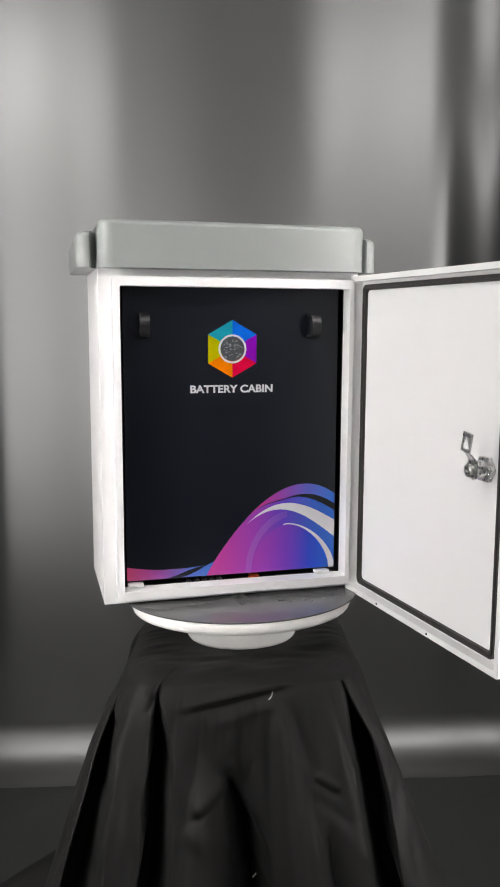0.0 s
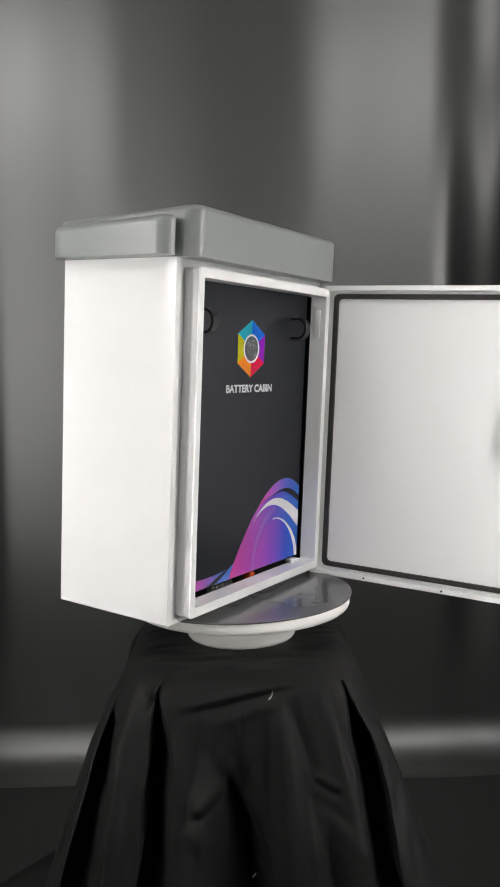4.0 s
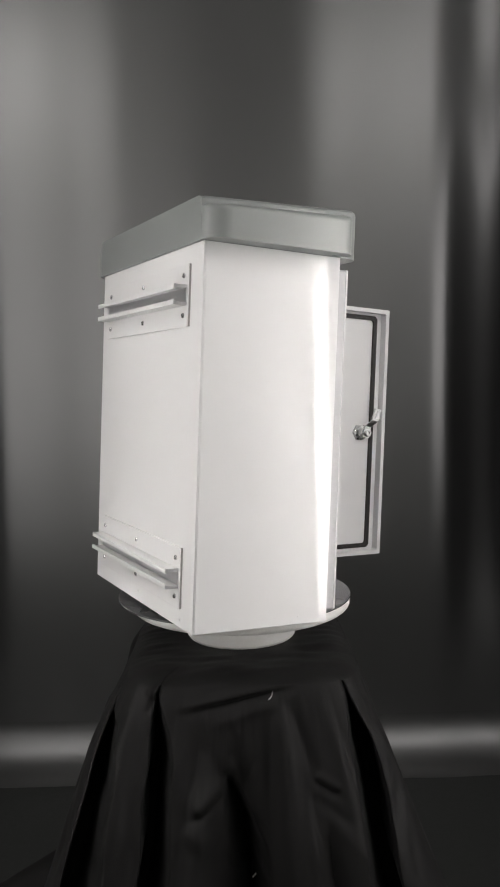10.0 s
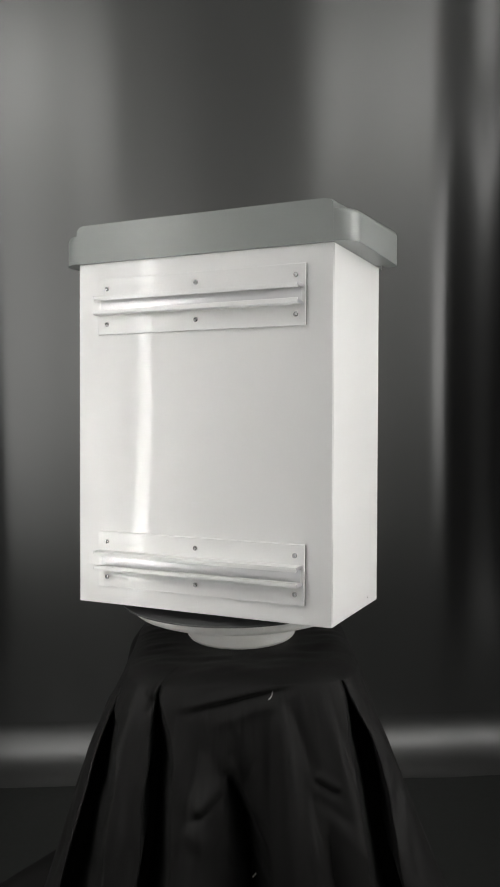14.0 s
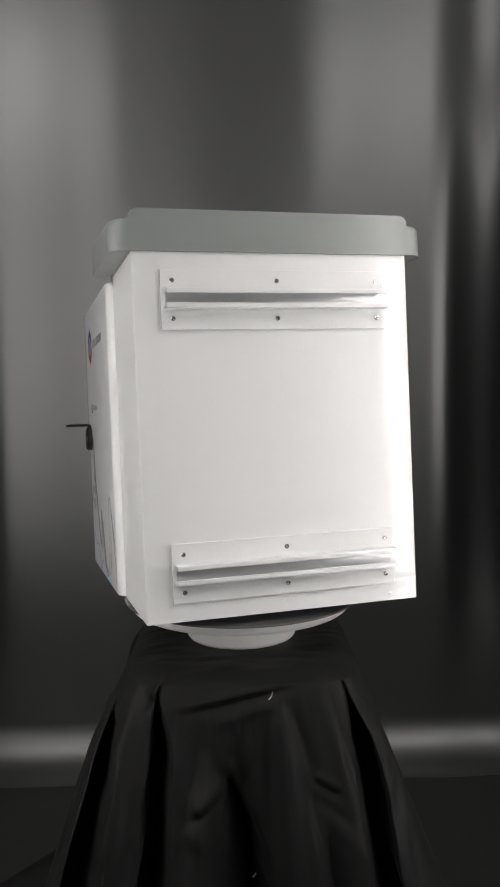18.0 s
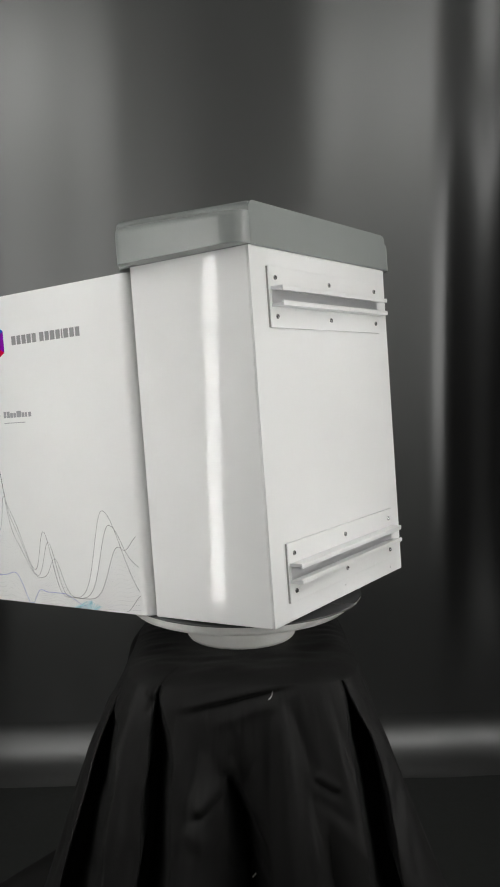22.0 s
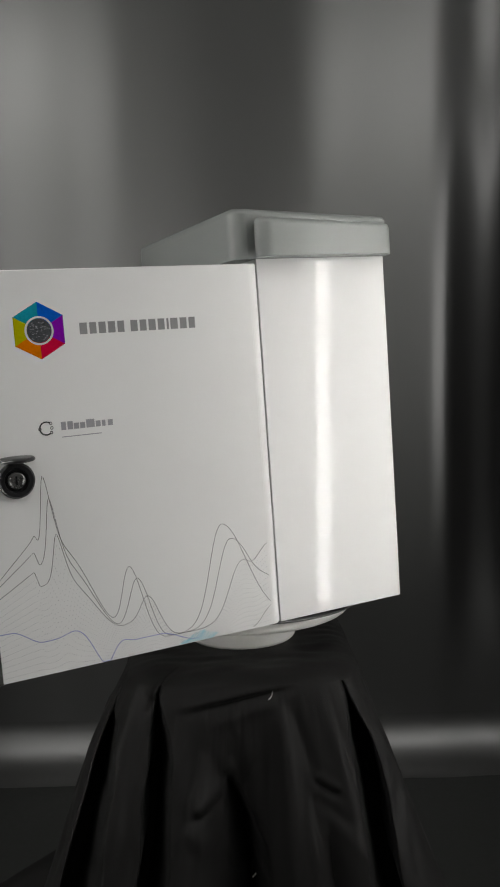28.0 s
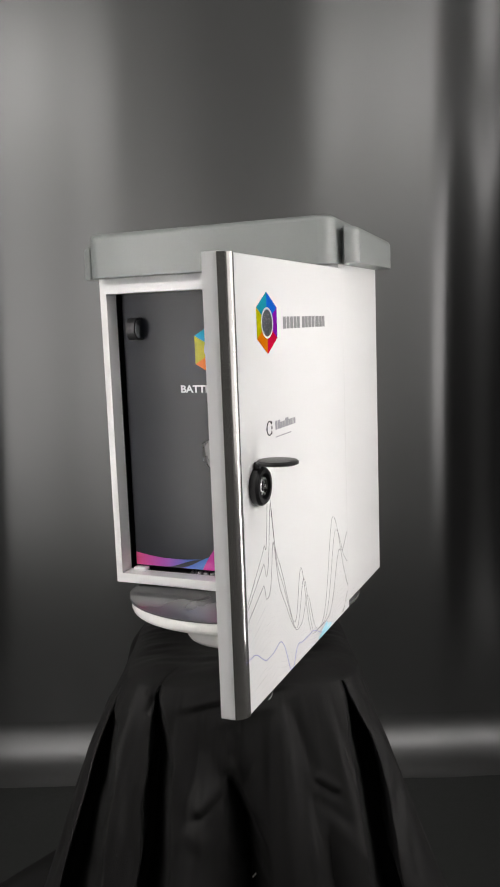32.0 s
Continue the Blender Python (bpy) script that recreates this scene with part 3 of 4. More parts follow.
def build_rail(cab, zc):
    """A mounting rail: flat plate with two ribs that form a channel, fixed by six screws."""
    y = DP
    rail = part("mounting_rail", box(-0.1225, 0.1225, y, y + 0.0032, zc - 0.0305, zc + 0.0305, 0.0005), ALU, cab, "white aluminium mounting rail with a channel")
    # grey channel floor: the shade between the ribs is put into its colour
    part("channel", box(-0.118, 0.118, y + 0.0030, y + 0.0036, zc - 0.0071, zc + 0.0071), BAREALU, rail, "grey channel floor, shade put into its colour", smooth=False)
    for dz in (-0.0085, 0.0085):
        bm = bmesh.new()
        add_box(bm, -0.119, 0.119, y + 0.002, y + 0.017, zc + dz - 0.0013, zc + dz + 0.0013, 0.0004)
        up = 1 if dz < 0 else -1
        add_box(bm, -0.119, 0.119, y + 0.015, y + 0.0172, min(zc + dz, zc + dz + up * 0.0035), max(zc + dz, zc + dz + up * 0.0035), 0.0004)
        part("rib", bm, ALU, rail)
        for x in (-0.1193, 0.1193):
            part("rib_end", box(x - 0.0004, x + 0.0004, y + 0.0032, y + 0.0170, zc + dz - 0.0015, zc + dz + 0.0015), BAREALU, rail, "sawn bare end of the rib", smooth=False)
    for x in (-0.1224, 0.1224):
        part("end_edge", box(x - 0.0002, x + 0.0002, y + 0.0004, y + 0.0024, zc - 0.0302, zc + 0.0302), TRIM, rail, "bare metal end of the rail plate", smooth=False)
    for x in (-0.1121, 0.0, 0.1107):
        for dz in (-0.0193, 0.0193):
            sc = part("screw", lathe([(0, y + 0.002), (0.0025, y + 0.002), (0.0025, y + 0.0040), (0.0020, y + 0.0046), (0.0014, y + 0.0046), (0.0012, y + 0.0040), (0, y + 0.0040)], 16, "y", (x, 0, zc + dz)), SCREW, rail, "small grey socket screw")


def hexagon(parent, cx, cz, R, to3, w0, sgn):
    """A six-coloured hexagon with a white ring and a dark speckled centre."""
    cols = [(0.003, 0.13, 0.66), (0.26, 0.006, 0.44), (0.66, 0.003, 0.05), (0.78, 0.20, 0.0), (0.46, 0.44, 0.0), (0.01, 0.32, 0.42)]
    angs = [90 - 60 * k for k in range(7)]
    for k in range(6):
        m = bpy.data.materials.get("print_facet_%s" % "abcdef"[k]) or mat("print_facet_%s" % "abcdef"[k], tuple(0.8 * c for c in cols[k]), 0.16, vary=0.12, scale=30, bump=0, spec=0.2)
        a, b = radians(angs[k]), radians(angs[k + 1])
        tri = [(cx, cz), (cx + sgn * R * math.cos(a), cz + R * math.sin(a)), (cx + sgn * R * math.cos(b), cz + R * math.sin(b))]
        part("logo_facet", add_prism(bmesh.new(), tri, w0[0], w0[1], to3), m, parent, smooth=False)
    circ = lambda r, n=40: [(cx + r * math.cos(2 * math.pi * i / n), cz + r * math.sin(2 * math.pi * i / n)) for i in range(n)]
    e = w0[1] - w0[0]
    bm = bmesh.new()
    add_frame(bm, circ(R * 0.50), circ(R * 0.435), w0[1], w0[1] + e, to3)
    part("logo_ring", bm, PRINTWHITE, parent)
    part("logo_centre", add_prism(bmesh.new(), circ(R * 0.42), w0[1], w0[1] + e * 0.8, to3), SPECKLE, parent, "dark speckled round centre")
    bm = bmesh.new()
    dice = random.Random(7)
    for i in range(46):
        a, r = dice.uniform(0, 6.283), R * 0.37 * math.sqrt(dice.random())
        u, v, h, g = cx + r * math.cos(a), cz + r * math.sin(a), R * dice.uniform(0.008, 0.034), R * dice.uniform(0.008, 0.018)
        add_prism(bm, [(u - h, v - g), (u + h, v - g), (u + h, v + g), (u - h, v + g)], w0[1] + e * 0.7, w0[1] + e * 1.0, to3)
    part("logo_dots", bm, PRINTGREY, parent, "field of small grey printed specks", smooth=False)["kind"] = "stuff"


SPECKLE = mat("dark_speckle", (0.05, 0.055, 0.06), 0.35, vary=0.98, scale=900, fine=2500, bump=0)


def text_mesh(body, size):
    cu = bpy.data.curves.new("lettering", "FONT")
    cu.body, cu.size, cu.align_x, cu.align_y, cu.extrude, cu.offset = body, size, "CENTER", "CENTER", 0.0001, size * 0.03
    ob = bpy.data.objects.new("lettering", cu)
    me = bpy.data.meshes.new_from_object(ob)
    bpy.data.objects.remove(ob)
    return me


def ribbon(x0, x1, top, bottom, y0, y1, n=60):
    bm = bmesh.new()
    rings = []
    for i in range(n + 1):
        x = x0 + (x1 - x0) * i / n
        a, b = top(x), bottom(x)
        a = max(a, b + 1e-5)
        rings.append([(x, y0, b), (x, y1, b), (x, y1, a), (x, y0, a)])
    return add_loft(bm, rings)


WAVE_A = blend_mat("wave_body_print", 0, [(-0.03, (0.70, 0.07, 0.36)), (0.03, (0.40, 0.07, 0.54)), (0.065, (0.15, 0.08, 0.64)), (0.10, (0.04, 0.14, 0.68)), (0.123, (0.03, 0.17, 0.70))])
WAVE_B = blend_mat("wave_crest_print", 0, [(0.015, (0.85, 0.05, 0.24)), (0.055, (0.45, 0.08, 0.48)), (0.09, (0.14, 0.14, 0.65)), (0.123, (0.05, 0.20, 0.75))])
WAVE_C = blend_mat("wave_core_print", 0, [(0.03, (0.46, 0.07, 0.52)), (0.068, (0.24, 0.07, 0.62)), (0.095, (0.045, 0.09, 0.68)), (0.12, (0.02, 0.14, 0.72))])
WAVE_E = blend_mat("wave_arc_print", 0, [(0.015, (0.46, 0.12, 0.55)), (0.045, (0.34, 0.13, 0.62)), (0.065, (0.22, 0.10, 0.62))])
WAVE_D = blend_mat("wave_low_print", 0, [(-0.125, (0.80, 0.10, 0.25)), (-0.09, (0.50, 0.10, 0.45)), (-0.05, (0.12, 0.20, 0.65)), (0.0, (0.05, 0.25, 0.75))])


def build_panel(cab):
    y0 = 0.0052
    xr = 0.1285
    panel = part("front_panel", box(-0.1235, xr, y0, y0 + 0.003, 0.0235, 0.3640, 0.0003), PANEL, cab, "glossy black acrylic inner panel with a printed wave")
    F = lambda k: (y0 - 0.00015 * k, y0 - 0.00015 * k + 0.0001)
    def put(name, x0, x1, top, bot, k, m, label):
        part(name, ribbon(x0, x1, top, bot, F(k)[0], F(k)[1]), m, panel, label, smooth=False)
    zero = lambda x: 0.0238
    crest = lambda x: (0.024 + 0.1045 * math.sin(math.pi / 2 * min(1, max(0.0, (x + 0.030) / 0.120))) ** 0.87) - 9.5 * max(0, x - 0.090) ** 2
    gap = lambda x: crest(x) - 0.0125 * smoothstep(0.020, 0.070, x)
    body = lambda x: gap(x) - 0.0010 * smoothstep(0.02, 0.05, x) - 0.0075 * smoothstep(0.065, 0.121, x)
    put("wave_crest", 0.018, xr - 0.0005, crest, gap, 1, WAVE_B, "pink to blue printed crest")
    put("wave_body", -0.0298, xr - 0.0005, body, zero, 2, WAVE_A, "magenta to blue printed wave")
    arc_t = lambda x: 0.0805 + 0.0255 * math.sin(math.pi * min(1, max(0.0, x - 0.017) / 0.114) ** 0.85)
    arc_b = lambda x: arc_t(x) - 0.0185 * (max(0.0, x - 0.0174) / 0.1) ** 1.15
    put("wave_stripe", 0.0175, xr - 0.0005, arc_t, arc_b, 3, PRINTWHITE, "white printed stripe")
    core = lambda x: 0.0238 + 0.0560 * math.sqrt(max(0, 1 - ((x - 0.0725) / 0.0475) ** 2))
    put("wave_core", 0.0255, 0.1195, core, zero, 3, WAVE_C, "violet to blue printed core")
    bow = lambda a, b: (lambda x: 0.0238 + b * max(0.0, 1 - (abs(x - 0.069) / a) ** 1.75) ** 0.6)
    put("wave_stripe", 0.0635, xr - 0.0005, bow(0.0600, 0.0575), bow(0.0525, 0.0562), 4, PRINTWHITE, "white printed stripe")
    arc = lambda a, b: (lambda x: 0.0238 + b * math.sqrt(max(0, 1 - ((x - 0.078) / a) ** 2)))
    put("wave_arc", 0.0165, 0.0680, arc(0.0614, 0.0740), arc(0.0540, 0.0660), 3.4, WAVE_E, "pale violet printed arc")
    low_t = lambda x: 0.0345 + 0.0055 * min(1.0, max(0.0, (-0.080 - x) / 0.0435)) ** 1.6 + 0.0015 * smoothstep(-0.06, -0.033, x)
    low_b = lambda x: 0.0238 + 0.0120 * smoothstep(-0.082, -0.033, x)
    put("wave_foot", -0.1233, -0.0325, low_t, low_b, 1, WAVE_D, "pink to blue printed swoosh")
    put("wave_foot", -0.060, -0.0135, lambda x: 0.0243 + 0.0180 * smoothstep(-0.062, -0.010, x), zero, 1, WAVE_D, "blue printed swoosh")
    hexagon(panel, 0.0008, 0.2888, 0.0328, XZ, (F(1)[0] + 0.00014, F(1)[0]), 1)
    me = text_mesh("BATTERY CABIN", 0.0148)
    me.materials.append(PRINTWHITE)
    xs = [v.co.x for v in me.vertices]
    ob = new("lettering", me)
    ob.parent = panel
    ob["label"] = "white capital letters reading BATTERY CABIN"
    k = 0.0971 / (max(xs) - min(xs))
    ob.matrix_basis = pose(0.0002, F(2)[0], 0.2428, 90) @ Matrix.Diagonal((k, 0.80, 1, 1))
    # two black strap handles
    for x in (-0.1015, 0.0955):
        bm = bmesh.new()
        outer, inner = [], []
        for i in range(17):
            a = radians(-90 + 180 * i / 16)
            outer.append((-0.0045 - 0.0115 * math.cos(a), 0.3155 + 0.0132 * math.sin(a)))
            inner.append((-0.0045 - 0.0088 * math.cos(a), 0.3155 + 0.0105 * math.sin(a)))
        outer = [(y0, outer[0][1])] + outer + [(y0, outer[-1][1])]
        inner = [(y0, inner[0][1])] + inner + [(y0, inner[-1][1])]
        loop = outer + inner[::-1]
        add_loft(bm, [[(x + s * 0.0055, u, v) for u, v in loop] for s in (-1, 1)])
        part("handle", bm, BLACKPLASTIC, panel, "black looped pull handle")
    part("strike_plate", box(OX1 - 0.0012, OX1 - 0.0002, -0.012, -0.004, 0.306, 0.340, 0.0002), ALU, cab, "small steel strike plate")
    # what shows in the gap below the panel
    part("cable_clip", box(0.024, 0.036, 0.010, 0.02, 0.004, 0.0195, 0.002), ORANGE, cab, "small orange connector")
    for i in range(5):
        part("terminal", box(-0.052 + i * 0.009, -0.046 + i * 0.009, 0.012, 0.02, 0.004, 0.018, 0.001), STEEL, cab, "small metal terminal")
    for x in (-0.117, 0.108):
        part("bracket", box(x - 0.006, x + 0.012, -0.004, 0.006, 0.0186, 0.0222, 0.0008), WHITE, cab, "small white panel bracket")


DX, DY0, DY1, DZ0, DZ1 = 0.158, -0.0098, -0.2985, 0.0012, 0.3715
DIN = 0.1375


def build_door(cab):
    bm = bmesh.new()
    i1 = rounded(DY1 + 0.0060, DY0 - 0.0060, DZ0 + 0.0060, DZ1 - 0.0060, 0.003, 4)
    rings = []
    bend, small = 0.0125, 0.0016     # wide bends on the upright edges, tight ones above and below
    for k in range(11):
        a = radians(90 * (1 - k / 10))
        q, e = bend * (1 - math.cos(a)), small * (1 - math.cos(a))
        rings.append([YZ(u, v, DX - bend + bend * math.sin(a)) for u, v in rounded(DY1 + q, DY0 + 0.0086 - q, DZ0 + e, DZ1 - e, 0.0018, 4)])
    rings += [[YZ(u, v, DIN) for u, v in rounded(DY1, DY0, DZ0, DZ1, 0.0018, 4)], [YZ(u, v, DIN) for u, v in i1], [YZ(u, v, DIN + 0.0115) for u, v in i1]]
    add_loft(bm, rings)
    door = part("door", bm, DOORFACE, cab, "white powder-coated door standing open, with printed front")
    xi = DIN + 0.0115
    # a satin steel strip round the bend of the free edge
    r = 0.0125
    arc = lambda q, first: [(DX - r + (r + q) * math.sin(radians(a)), DY1 + r - (r + q) * math.cos(radians(a))) for a in range(first, 91, 5)]
    loop = arc(0.0004, 20) + arc(-0.0012, 20)[::-1]
    part("edge_trim", add_loft(bmesh.new(), [[(x, y, z) for x, y in loop] for z in (DZ0 + 0.0006, DZ1 - 0.0006)]), TRIM, door, "satin steel rounded edge of the door", smooth="all")
    seal = lambda q, r: rounded(DY1 + 0.0165 + q, DY0 - 0.0135 - q, DZ0 + 0.0098 + q, DZ1 - 0.0098 - q, r, 5)
    part("gasket", add_frame(bmesh.new(), seal(0, 0.007), seal(0.0062, 0.005), xi - 0.0036, xi + 0.0002, YZ), GASKET, door, "black foam sealing gasket")
    part("gasket_groove", add_frame(bmesh.new(), seal(0.0026, 0.006), seal(0.0036, 0.0055), xi - 0.0041, xi - 0.0035, YZ), BLACKPLASTIC, door)
    # lock
    ly, lz = -0.2570, 0.1862
    part("lock_body", lathe([(0, DX - 0.0002), (0.0158, DX - 0.0002), (0.0163, DX + 0.001), (0.0163, DX + 0.0055), (0.0145, DX + 0.0078), (0.0110, DX + 0.0078), (0.0100, DX + 0.0035), (0, DX + 0.0035)], 40, "x", (0, ly, lz)), BLACKPLASTIC, door, "round black lock housing")
    part("lock_core", lathe([(0, DX + 0.003), (0.0075, DX + 0.003), (0.0075, DX + 0.0065), (0.0062, DX + 0.0068), (0.0055, DX + 0.005), (0, DX + 0.005)], 32, "x", (0, ly, lz)), STEEL, door, "steel lock cylinder")
    part("key_slot", box(DX + 0.0045, DX + 0.0058, ly - 0.0008, ly + 0.0008, lz - 0.004, lz + 0.004), BLACKPLASTIC, door)
    bm = bmesh.new()
    n = 32
    flap = [(DX + 0.019 + 0.0175 * math.cos(2 * math.pi * i / n), ly + 0.0155 * math.sin(2 * math.pi * i / n)) for i in range(n)]
    add_loft(bm, [[(x, y, lz + 0.0195 + q) for x, y in ([(DX + 0.019 + (x - DX - 0.019) * k, ly + (y - ly) * k) for x, y in flap])] for k, q in ((0.9, -0.0012), (1, -0.0004), (1, 0.0012), (0.92, 0.0024), (0.6, 0.0030))])
    add_box(bm, DX + 0.0005, DX + 0.006, ly - 0.006, ly + 0.006, lz + 0.0135, lz + 0.0205, 0.001)
    part("lock_cover", bm, BLACKPLASTIC, door, "black lock cover flap standing open")
    part("lock_nut", lathe([(0, xi + 0.001), (0.0105, xi + 0.001), (0.0105, xi - 0.004), (0.0085, xi - 0.0045), (0.0085, xi - 0.016), (0.006, xi - 0.0165), (0.006, xi - 0.019), (0, xi - 0.019)], 6 * 5, "x", (0, ly, lz)), STEEL, door, "steel lock nut and barrel")
    bm = bmesh.new()
    rings = []
    for u, w, z, h in ((-0.002, 0.0172, -0.007, 0.0062), (0.002, 0.0172, 0.009, 0.0056), (0.0045, 0.0235, 0.0150, 0.0052), (0.0055, 0.0285, 0.0185, 0.0058), (0.0100, 0.0290, 0.0360, 0.0058)):
        y, z = ly - u, lz + z
        rings.append([(xi - w, y - h, z - 0.001), (xi - w, y + h, z + 0.001), (xi - w - 0.0022, y + h, z + 0.001), (xi - w - 0.0022, y - h, z - 0.001)])
    add_loft(bm, rings)
    part("cam_arm", bm, STEEL, door, "cranked steel cam arm pointing up", smooth=False)
    # bright triangle mirrored in the arm, put in as a pale plate
    tri = [(ly - 0.0088 + u, lz + v) for u, v in ((-0.0042, 0.0215), (0.0042, 0.0215), (0.0, 0.0325))]
    part("cam_glint", add_prism(bmesh.new(), tri, xi - 0.0318, xi - 0.0311, YZ), ALU, door, "pale triangle on the cam arm, standing for a reflection", smooth=False)
    part("cam_screw", lathe([(0, xi - 0.019), (0.0058, xi - 0.019), (0.0058, xi - 0.0225), (0.0045, xi - 0.0235), (0.002, xi - 0.0235), (0.002, xi - 0.0222), (0, xi - 0.0222)], 24, "x", (0, ly, lz)), STEEL, door, "steel screw holding the cam arm")
    part("lock_ring", lathe([(0.0080, xi - 0.0006), (0.0128, xi - 0.0006), (0.0128, xi - 0.0050), (0.0110, xi - 0.0060), (0.0080, xi - 0.0060)], 6, "x", (0, ly, lz)), STEEL, door, "hexagonal steel lock nut")
    for q in (0.085, 0.185):
        part("lip_screw", lathe([(0, DIN + 0.0005), (0.0014, DIN + 0.0005), (0.0012, DIN - 0.0007), (0, DIN - 0.0007)], 12, "x", (0, -q, DZ0 + 0.0032)), DARKHOLE, door, "small dark screw in the door lip")
    # front print
    hexagon(door, -0.2233, 0.3168, 0.0256, YZ, (DX + 0.0000, DX + 0.00015), 1)
    bars, y = [], -0.1868
    for w in (0.0076, 0.0070, 0.0072, 0.0074, 0.0070, 0.0, 0.0074, 0.0070, 0.0076, 0.0072, 0.0022, 0.0080, 0.0074, 0.0070):
        if w:
            bars.append((y, w))
        y += w + 0.0016 if w else 0.0040
    for y, w in bars:
        part("print_bar", box(DX - 0.0002, DX + 0.0002, y, y + w * 0.92, 0.3114, 0.3218), PRINTTEXT, door, "dark grey printed bar", smooth=False)
    for k, w in enumerate((0.0044, 0.0050, 0.0048, 0.0046, 0.0078, 0.0046, 0.0034, 0.0046)):
        y = -0.2120 + 0.0058 * k + (0.0030 if k > 4 else 0)
        part("print_bar", box(DX - 0.0002, DX + 0.0002, y, y + w, 0.2262, 0.2262 + (0.0075 if k in (0, 1, 4) else 0.0055)), PRINTGREY, door, "grey printed bar", smooth=False)
    part("print_bar", box(DX - 0.0002, DX + 0.0002, -0.2120, -0.1750, 0.2195, 0.2203), PRINTGREY, door, "thin grey printed line", smooth=False)
    ring = [(-0.2255 + 0.0058 * math.cos(a), 0.2292 + 0.0058 * math.sin(a)) for a in (radians(50 + 260 * i / 24) for i in range(25))]
    part("print_mark", add_tube(bmesh.new(), [(DX, u, v) for u, v in ring], 0.0007, 6), PRINTDARK, door, "small dark printed mark")
    for u, v in ((-0.2312, 0.2290), (-0.2212, 0.2335), (-0.2212, 0.2250), (-0.2205, 0.2292)):
        dot = [(u + 0.0012 * math.cos(a), v + 0.0012 * math.sin(a)) for a in (2 * math.pi * i / 10 for i in range(10))]
        part("print_mark", add_tube(bmesh.new(), [(DX, a, b) for a, b in dot], 0.0004, 5, closed=True), PRINTDARK, door)
    # the printed graph lines
    def graph(y, k):
        """Height of one printed graph line: a long rise, a sharp peak, and two lower hills."""
        top, yb = (0.131, 0.118, 0.100)[k], -0.2465 - 0.0015 * k
        low = 0.034 - 0.020 * smoothstep(-0.168, -0.130, y)
        if y < yb:
            z = top - (yb - y) * (1.0 - 0.2 * k)
        else:
            z = low + (top - 0.014 * smoothstep(yb, yb + 0.005, y) - low) * (1 - smoothstep(-0.2235 + 0.001 * k, -0.172, y))
        c1, c2, c3 = -0.2335 + 0.0036 * k, -0.160 + (0, 0.0073, 0.0165)[k], -0.0625 + (0, 0.0085, 0.020)[k]
        z += (0.070, 0.062, 0.046)[k] * math.exp(-abs((y - c1) / (0.0062 if y < c1 else 0.0075)) ** 1.7)
        z += (0.058, 0.050, 0.038)[k] * gauss(y, c2, 0.0125 if y < c2 else 0.0140)
        z += (0.102, 0.086, 0.062)[k] * gauss(y, c3, 0.0225 if y < c3 else 0.034)
        return z + (0.0, 0.022, 0.050)[k] * smoothstep(-0.036, -0.008, y)
    for k in range(3):
        pts = [(DX, y, max(0.004, graph(y, k))) for y in (-0.290 + 0.2755 * i / 260 for i in range(261))]
        part("print_line", add_tube(bmesh.new(), pts, 0.00024, 4), PRINTDARK, door)
    part("print_line", add_tube(bmesh.new(), [(DX, y, 0.005 + 0.019 * smoothstep(-0.036, -0.012, y)) for y in (-0.036 + 0.0215 * i / 20 for i in range(21))], 0.0002, 4), PRINTDARK, door)
    g = lambda y: (0.034 + 0.014 * smoothstep(-0.2465, -0.275, y) + 0.005 * gauss(y, -0.2164, 0.012) - 0.033 * gauss(y, -0.190, 0.0135)
                   - 0.016 * smoothstep(-0.185, -0.160, y) - 0.012 * smoothstep(-0.135, -0.098, y))
    part("print_line", add_tube(bmesh.new(), [(DX, y, max(0.003, g(y))) for y in (-0.290 + 0.194 * i / 120 for i in range(121))], 0.00036, 4), PRINTBLUE, door, "thin blue printed line")
    bm = bmesh.new()
    random.seed(4)
    for k in range(1, 15):
        q = k / 15
        for i in range(130):
            y = -0.293 + 0.278 * (i + 0.5 * (k % 2)) / 130
            top = graph(y, 2) * 0.97
            z = top * q + 0.002
            if z < 0.004:
                continue
            add_quad_dot(bm, DX + 0.00008, y, z, 0.00028)
    part("print_dots", bm, PRINTGREY, door, "field of fine grey printed dots", smooth=False)["kind"] = "stuff"
    bm = bmesh.new()
    for i in range(16):
        y = -0.110 + 0.0022 * i
        add_tube(bm, [(DX, y - 0.006, 0.003), (DX, y + 0.002 * math.sin(i), 0.006 + 0.007 * gauss(y, -0.092, 0.011))], 0.00045, 4)
    part("print_wash", bm, PRINTTEAL, door, "pale teal printed strokes", smooth=False)
    return door


def add_quad_dot(bm, x, y, z, r):
    bm.faces.new([bm.verts.new((x, y + a * r, z + b * r)) for a, b in ((-1, -1), (1, -1), (1, 1), (-1, 1))])


def build_hinges(cab):
    for z in (0.045, 0.320):
        h = part("hinge", box(RX1 + 0.0002, RX1 + 0.0022, -0.0150, -0.0020, z - 0.016, z + 0.016, 0.0006), STEEL, cab, "small steel hinge leaf")
        part("pin", lathe([(0, z - 0.019), (0.0016, z - 0.019), (0.0016, z + 0.019), (0, z + 0.019)], 16, "z", (RX1 + 0.0040, -0.0085, 0)), STEEL, h, "steel hinge pin")


def build_cabinet():
    cab = thing("cabinet", "white metal outdoor battery cabinet with grey hood and open door", "cabinet")
    build_body(cab)
    build_hood(cab)
    build_rail(cab, 0.3274)
    build_rail(cab, 0.0502)
    build_panel(cab)
    swing = build_door(cab)
    build_hinges(cab)
    return cab, swing


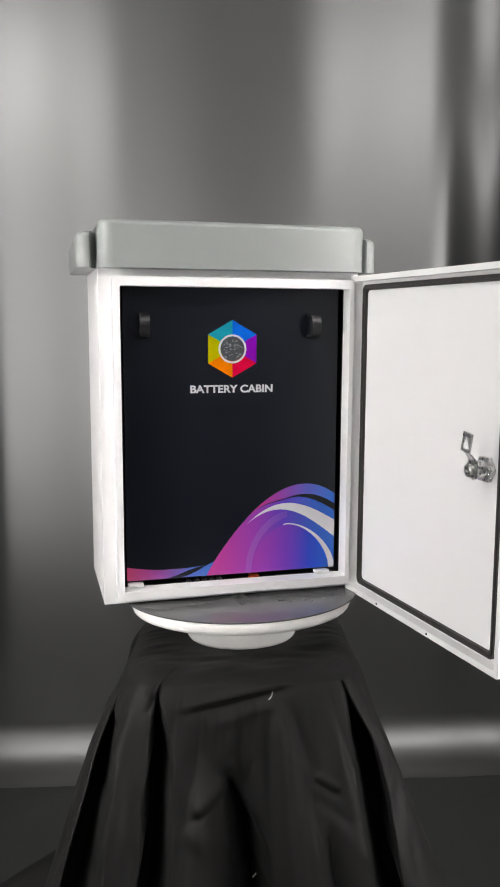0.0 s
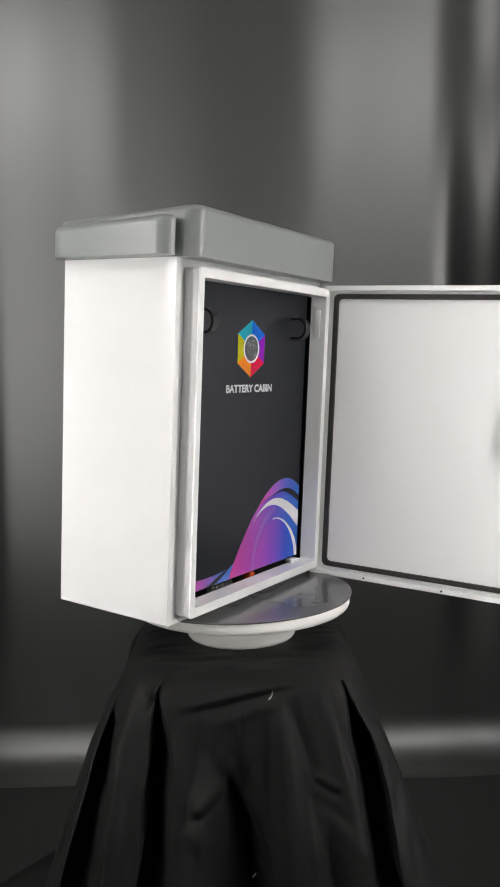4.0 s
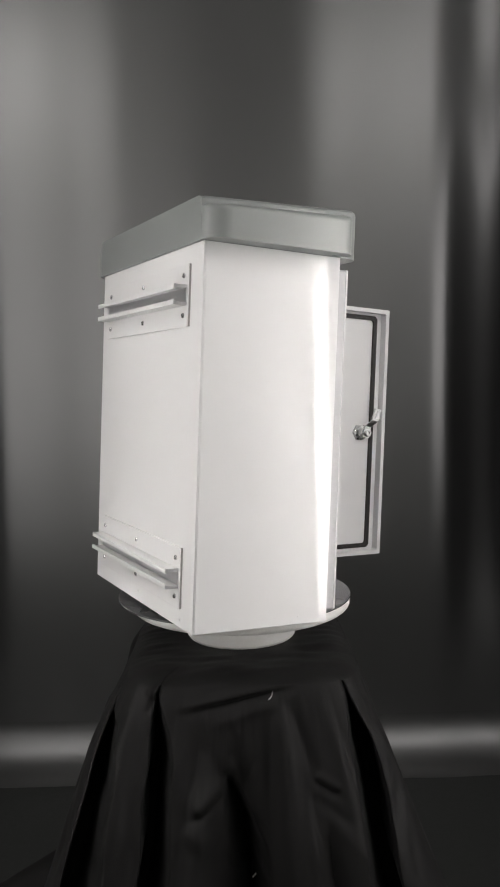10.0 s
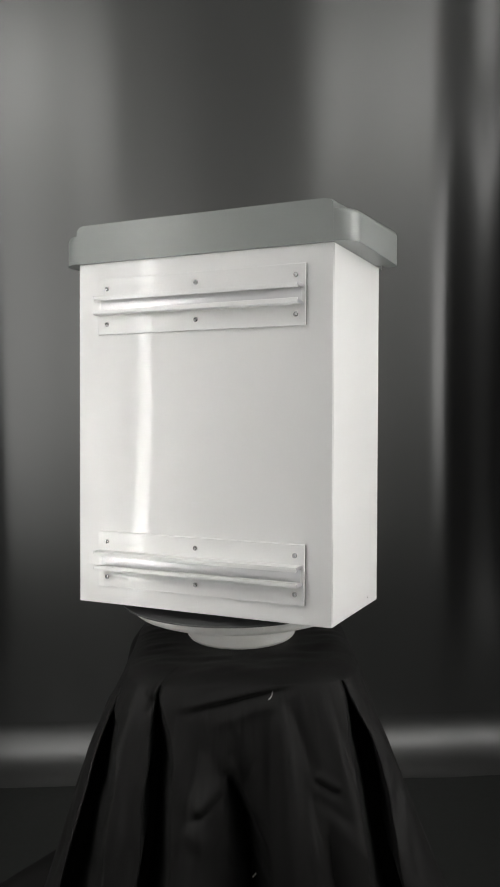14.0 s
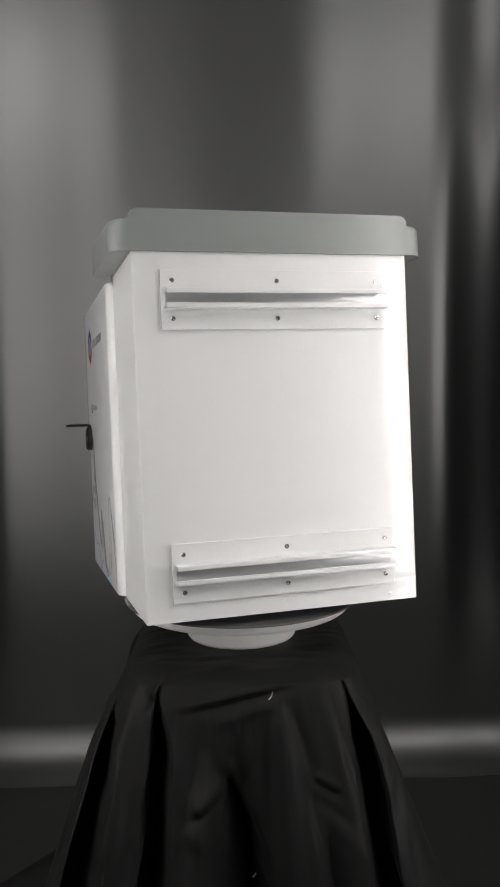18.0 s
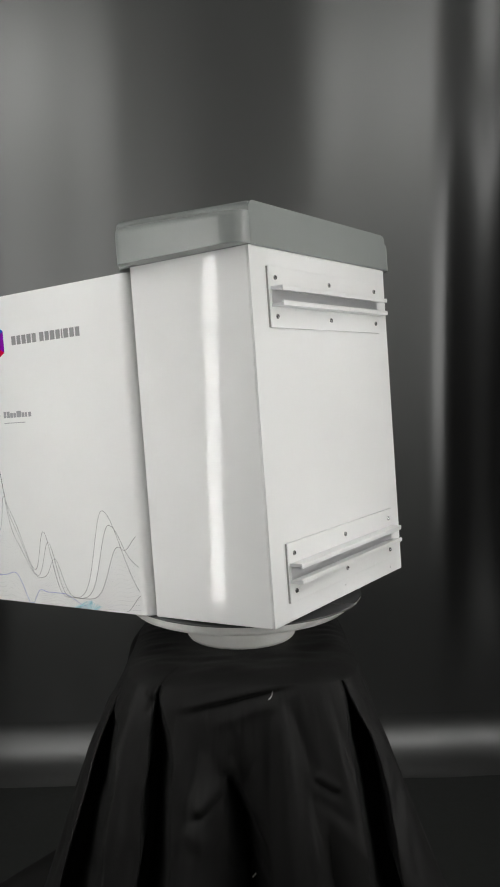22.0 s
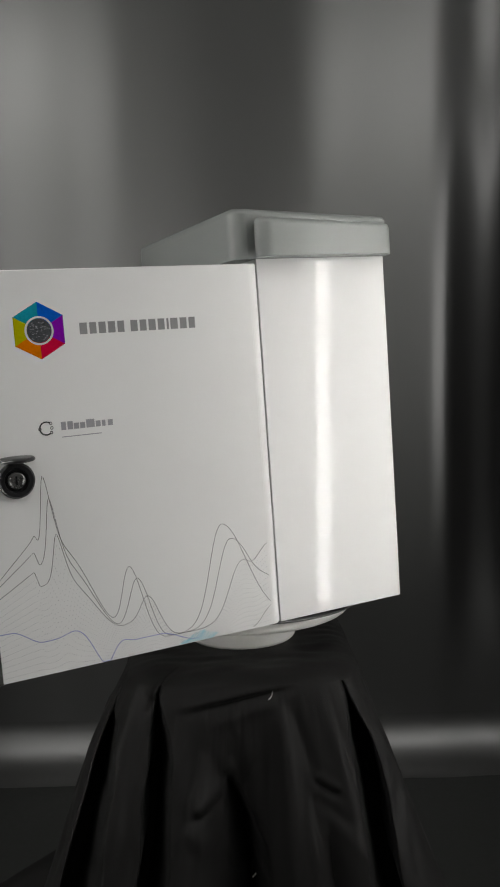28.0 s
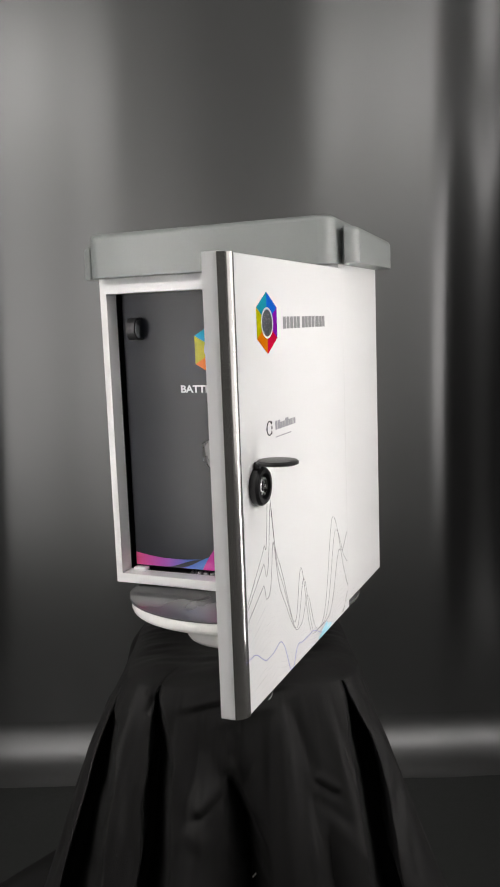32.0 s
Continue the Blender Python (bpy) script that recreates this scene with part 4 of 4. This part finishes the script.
def build_threads():
    """Two bits of white thread; the second stands off the cloth to fit the camera's view."""
    for deg, d, pitch, lift in ((-79.0, 0.013, 1.0, 0.0016), (-87.4, 0.214, 0.7, 0.0095)):
        hook = [(0.0012, 0.0), (0.0014, 0.0022), (0.0008, 0.0046), (-0.0008, 0.0066), (-0.0026, 0.0078)] if pitch == 1.0 else [(0.0018, 0.0), (0.0012, 0.0022), (0.0002, 0.0044), (-0.0008, 0.0060)]
        pts = []
        for u, v in hook:
            p = cloth_point(deg + u * 400, d + v)
            pts.append(Vector((p.x, min(p.y, cloth_point(deg, d + v).y) - lift, p.z)))
        solid("thread", add_tube(bmesh.new(), pts, 0.00028 if pitch == 1.0 else 0.0009, 6), THREAD, "short white thread by the black cloth", "thread", group="white threads")


def build_base_marks(base):
    """Faint grey bars on the turntable's foot, printed too small to read."""
    for row in range(3):
        for k in range(4):
            a = radians(-60 + 4.2 * k)
            ob = part("print_bar", box(-0.0016, 0.0016, -0.0002, 0.0002, -0.0008, 0.0008), PRINTTEXT, base, smooth=False)
            ob.matrix_basis = pose(0.0649 * math.cos(a), 0.0649 * math.sin(a), 0.017 + 0.004 * row, 0, 0, math.degrees(a) + 90)


build_room()
build_curtain()
build_led_tower(0.384, -0.317, LEDS[1])
build_led_tower(-0.410, -0.278, LEDS[0])
# placed so the curtain mirrors one on either side
build_fill_panel(-1.3, -1.65, 0.95, 1.6)
build_fill_panel(1.15, -1.65, 0.8, 1.6)
# the right one stands where the black panel mirrors it
build_softbox(1.45, -0.45, BOXGLOWS[1], 180, 0.70, 0.80)
# the left one stands behind the camera to brighten the curtain's left side
build_softbox(-1.35, -1.82, BOXGLOWS[0], 45, 0.42, 0.45)
build_stool()
build_cloth()
build_threads()
platter = build_turntable()
disc = build_disc()
cabinet, door = build_cabinet()

# ---- the turning ----
TURN = [(0.0, 14.0), (0.5, 19.5), (1.0, 24.9), (1.5, 30.3), (2.0, 35.6), (2.5, 41.2), (3.0, 46.6), (3.5, 51.7), (4.5, 61.3), (5.5, 70.8), (6.0, 75.5), (6.5, 80.1), (7.0, 84.9), (7.5, 89.8), (8.0, 95.1), (8.5, 100.7),
        (9.0, 106.4), (9.5, 111.7), (10.0, 116.7), (10.5, 121.5), (11.0, 126.1), (11.5, 130.9), (12.0, 135.8), (12.5, 140.5), (13.0, 145.0), (13.5, 149.5), (14.0, 154.0), (14.5, 158.8), (15.5, 169.3), (16.5, 180.0),
        (17.0, 185.2), (17.5, 190.4), (18.0, 195.4), (18.5, 200.1), (19.0, 204.7), (19.5, 209.7), (20.0, 214.8), (20.5, 219.8), (21.0, 224.8), (21.5, 229.8), (22.0, 234.9), (22.5, 240.0), (23.0, 245.2), (23.5, 250.2), (24.0, 255.2),
        (24.5, 260.1), (25.0, 265.0), (25.5, 269.9), (26.5, 279.8), (27.5, 289.6), (28.0, 294.4), (28.5, 299.2), (29.0, 304.0), (29.5, 309.0), (30.0, 314.0), (30.5, 318.8), (31.0, 324.0), (31.5, 329.6), (32.0, 335.6)]
OPEN = [(0.0, 96.8), (1.0, 95.6), (2.0, 94.8), (4.0, 94.6), (6.0, 94.6), (9.0, 95.0), (11.0, 94.4), (15.0, 91.5), (19.0, 89.6), (23.0, 90.2), (28.0, 89.7), (32.0, 89.9)]   # the door swings a little as it is carried round
LEAN = Matrix.Rotation(0.0618, 4, "X") @ Matrix.Rotation(0.0057, 4, "Y")
SEAT = Matrix.Translation((-0.0141, 0.0602 - 0.0760, 0.0))


def motions():
    spin = lambda a: Matrix.Rotation(radians(a), 4, "Z")
    walk(cabinet, [(t, spin(a) @ LEAN @ SEAT) for t, a in TURN])
    walk(disc, [(t, spin(a)) for t, a in TURN])
    hang = lambda a: pose(0.148, -0.010, 0) @ spin(a - 90) @ pose(-0.148, 0.010, 0)
    walk(door, [(t, hang(a)) for t, a in OPEN])
    rise = Matrix.Translation((0, 0, -CLOTH_Z - 0.001))
    walk(platter, [(t, rise @ spin(a)) for t, a in TURN])


motions()
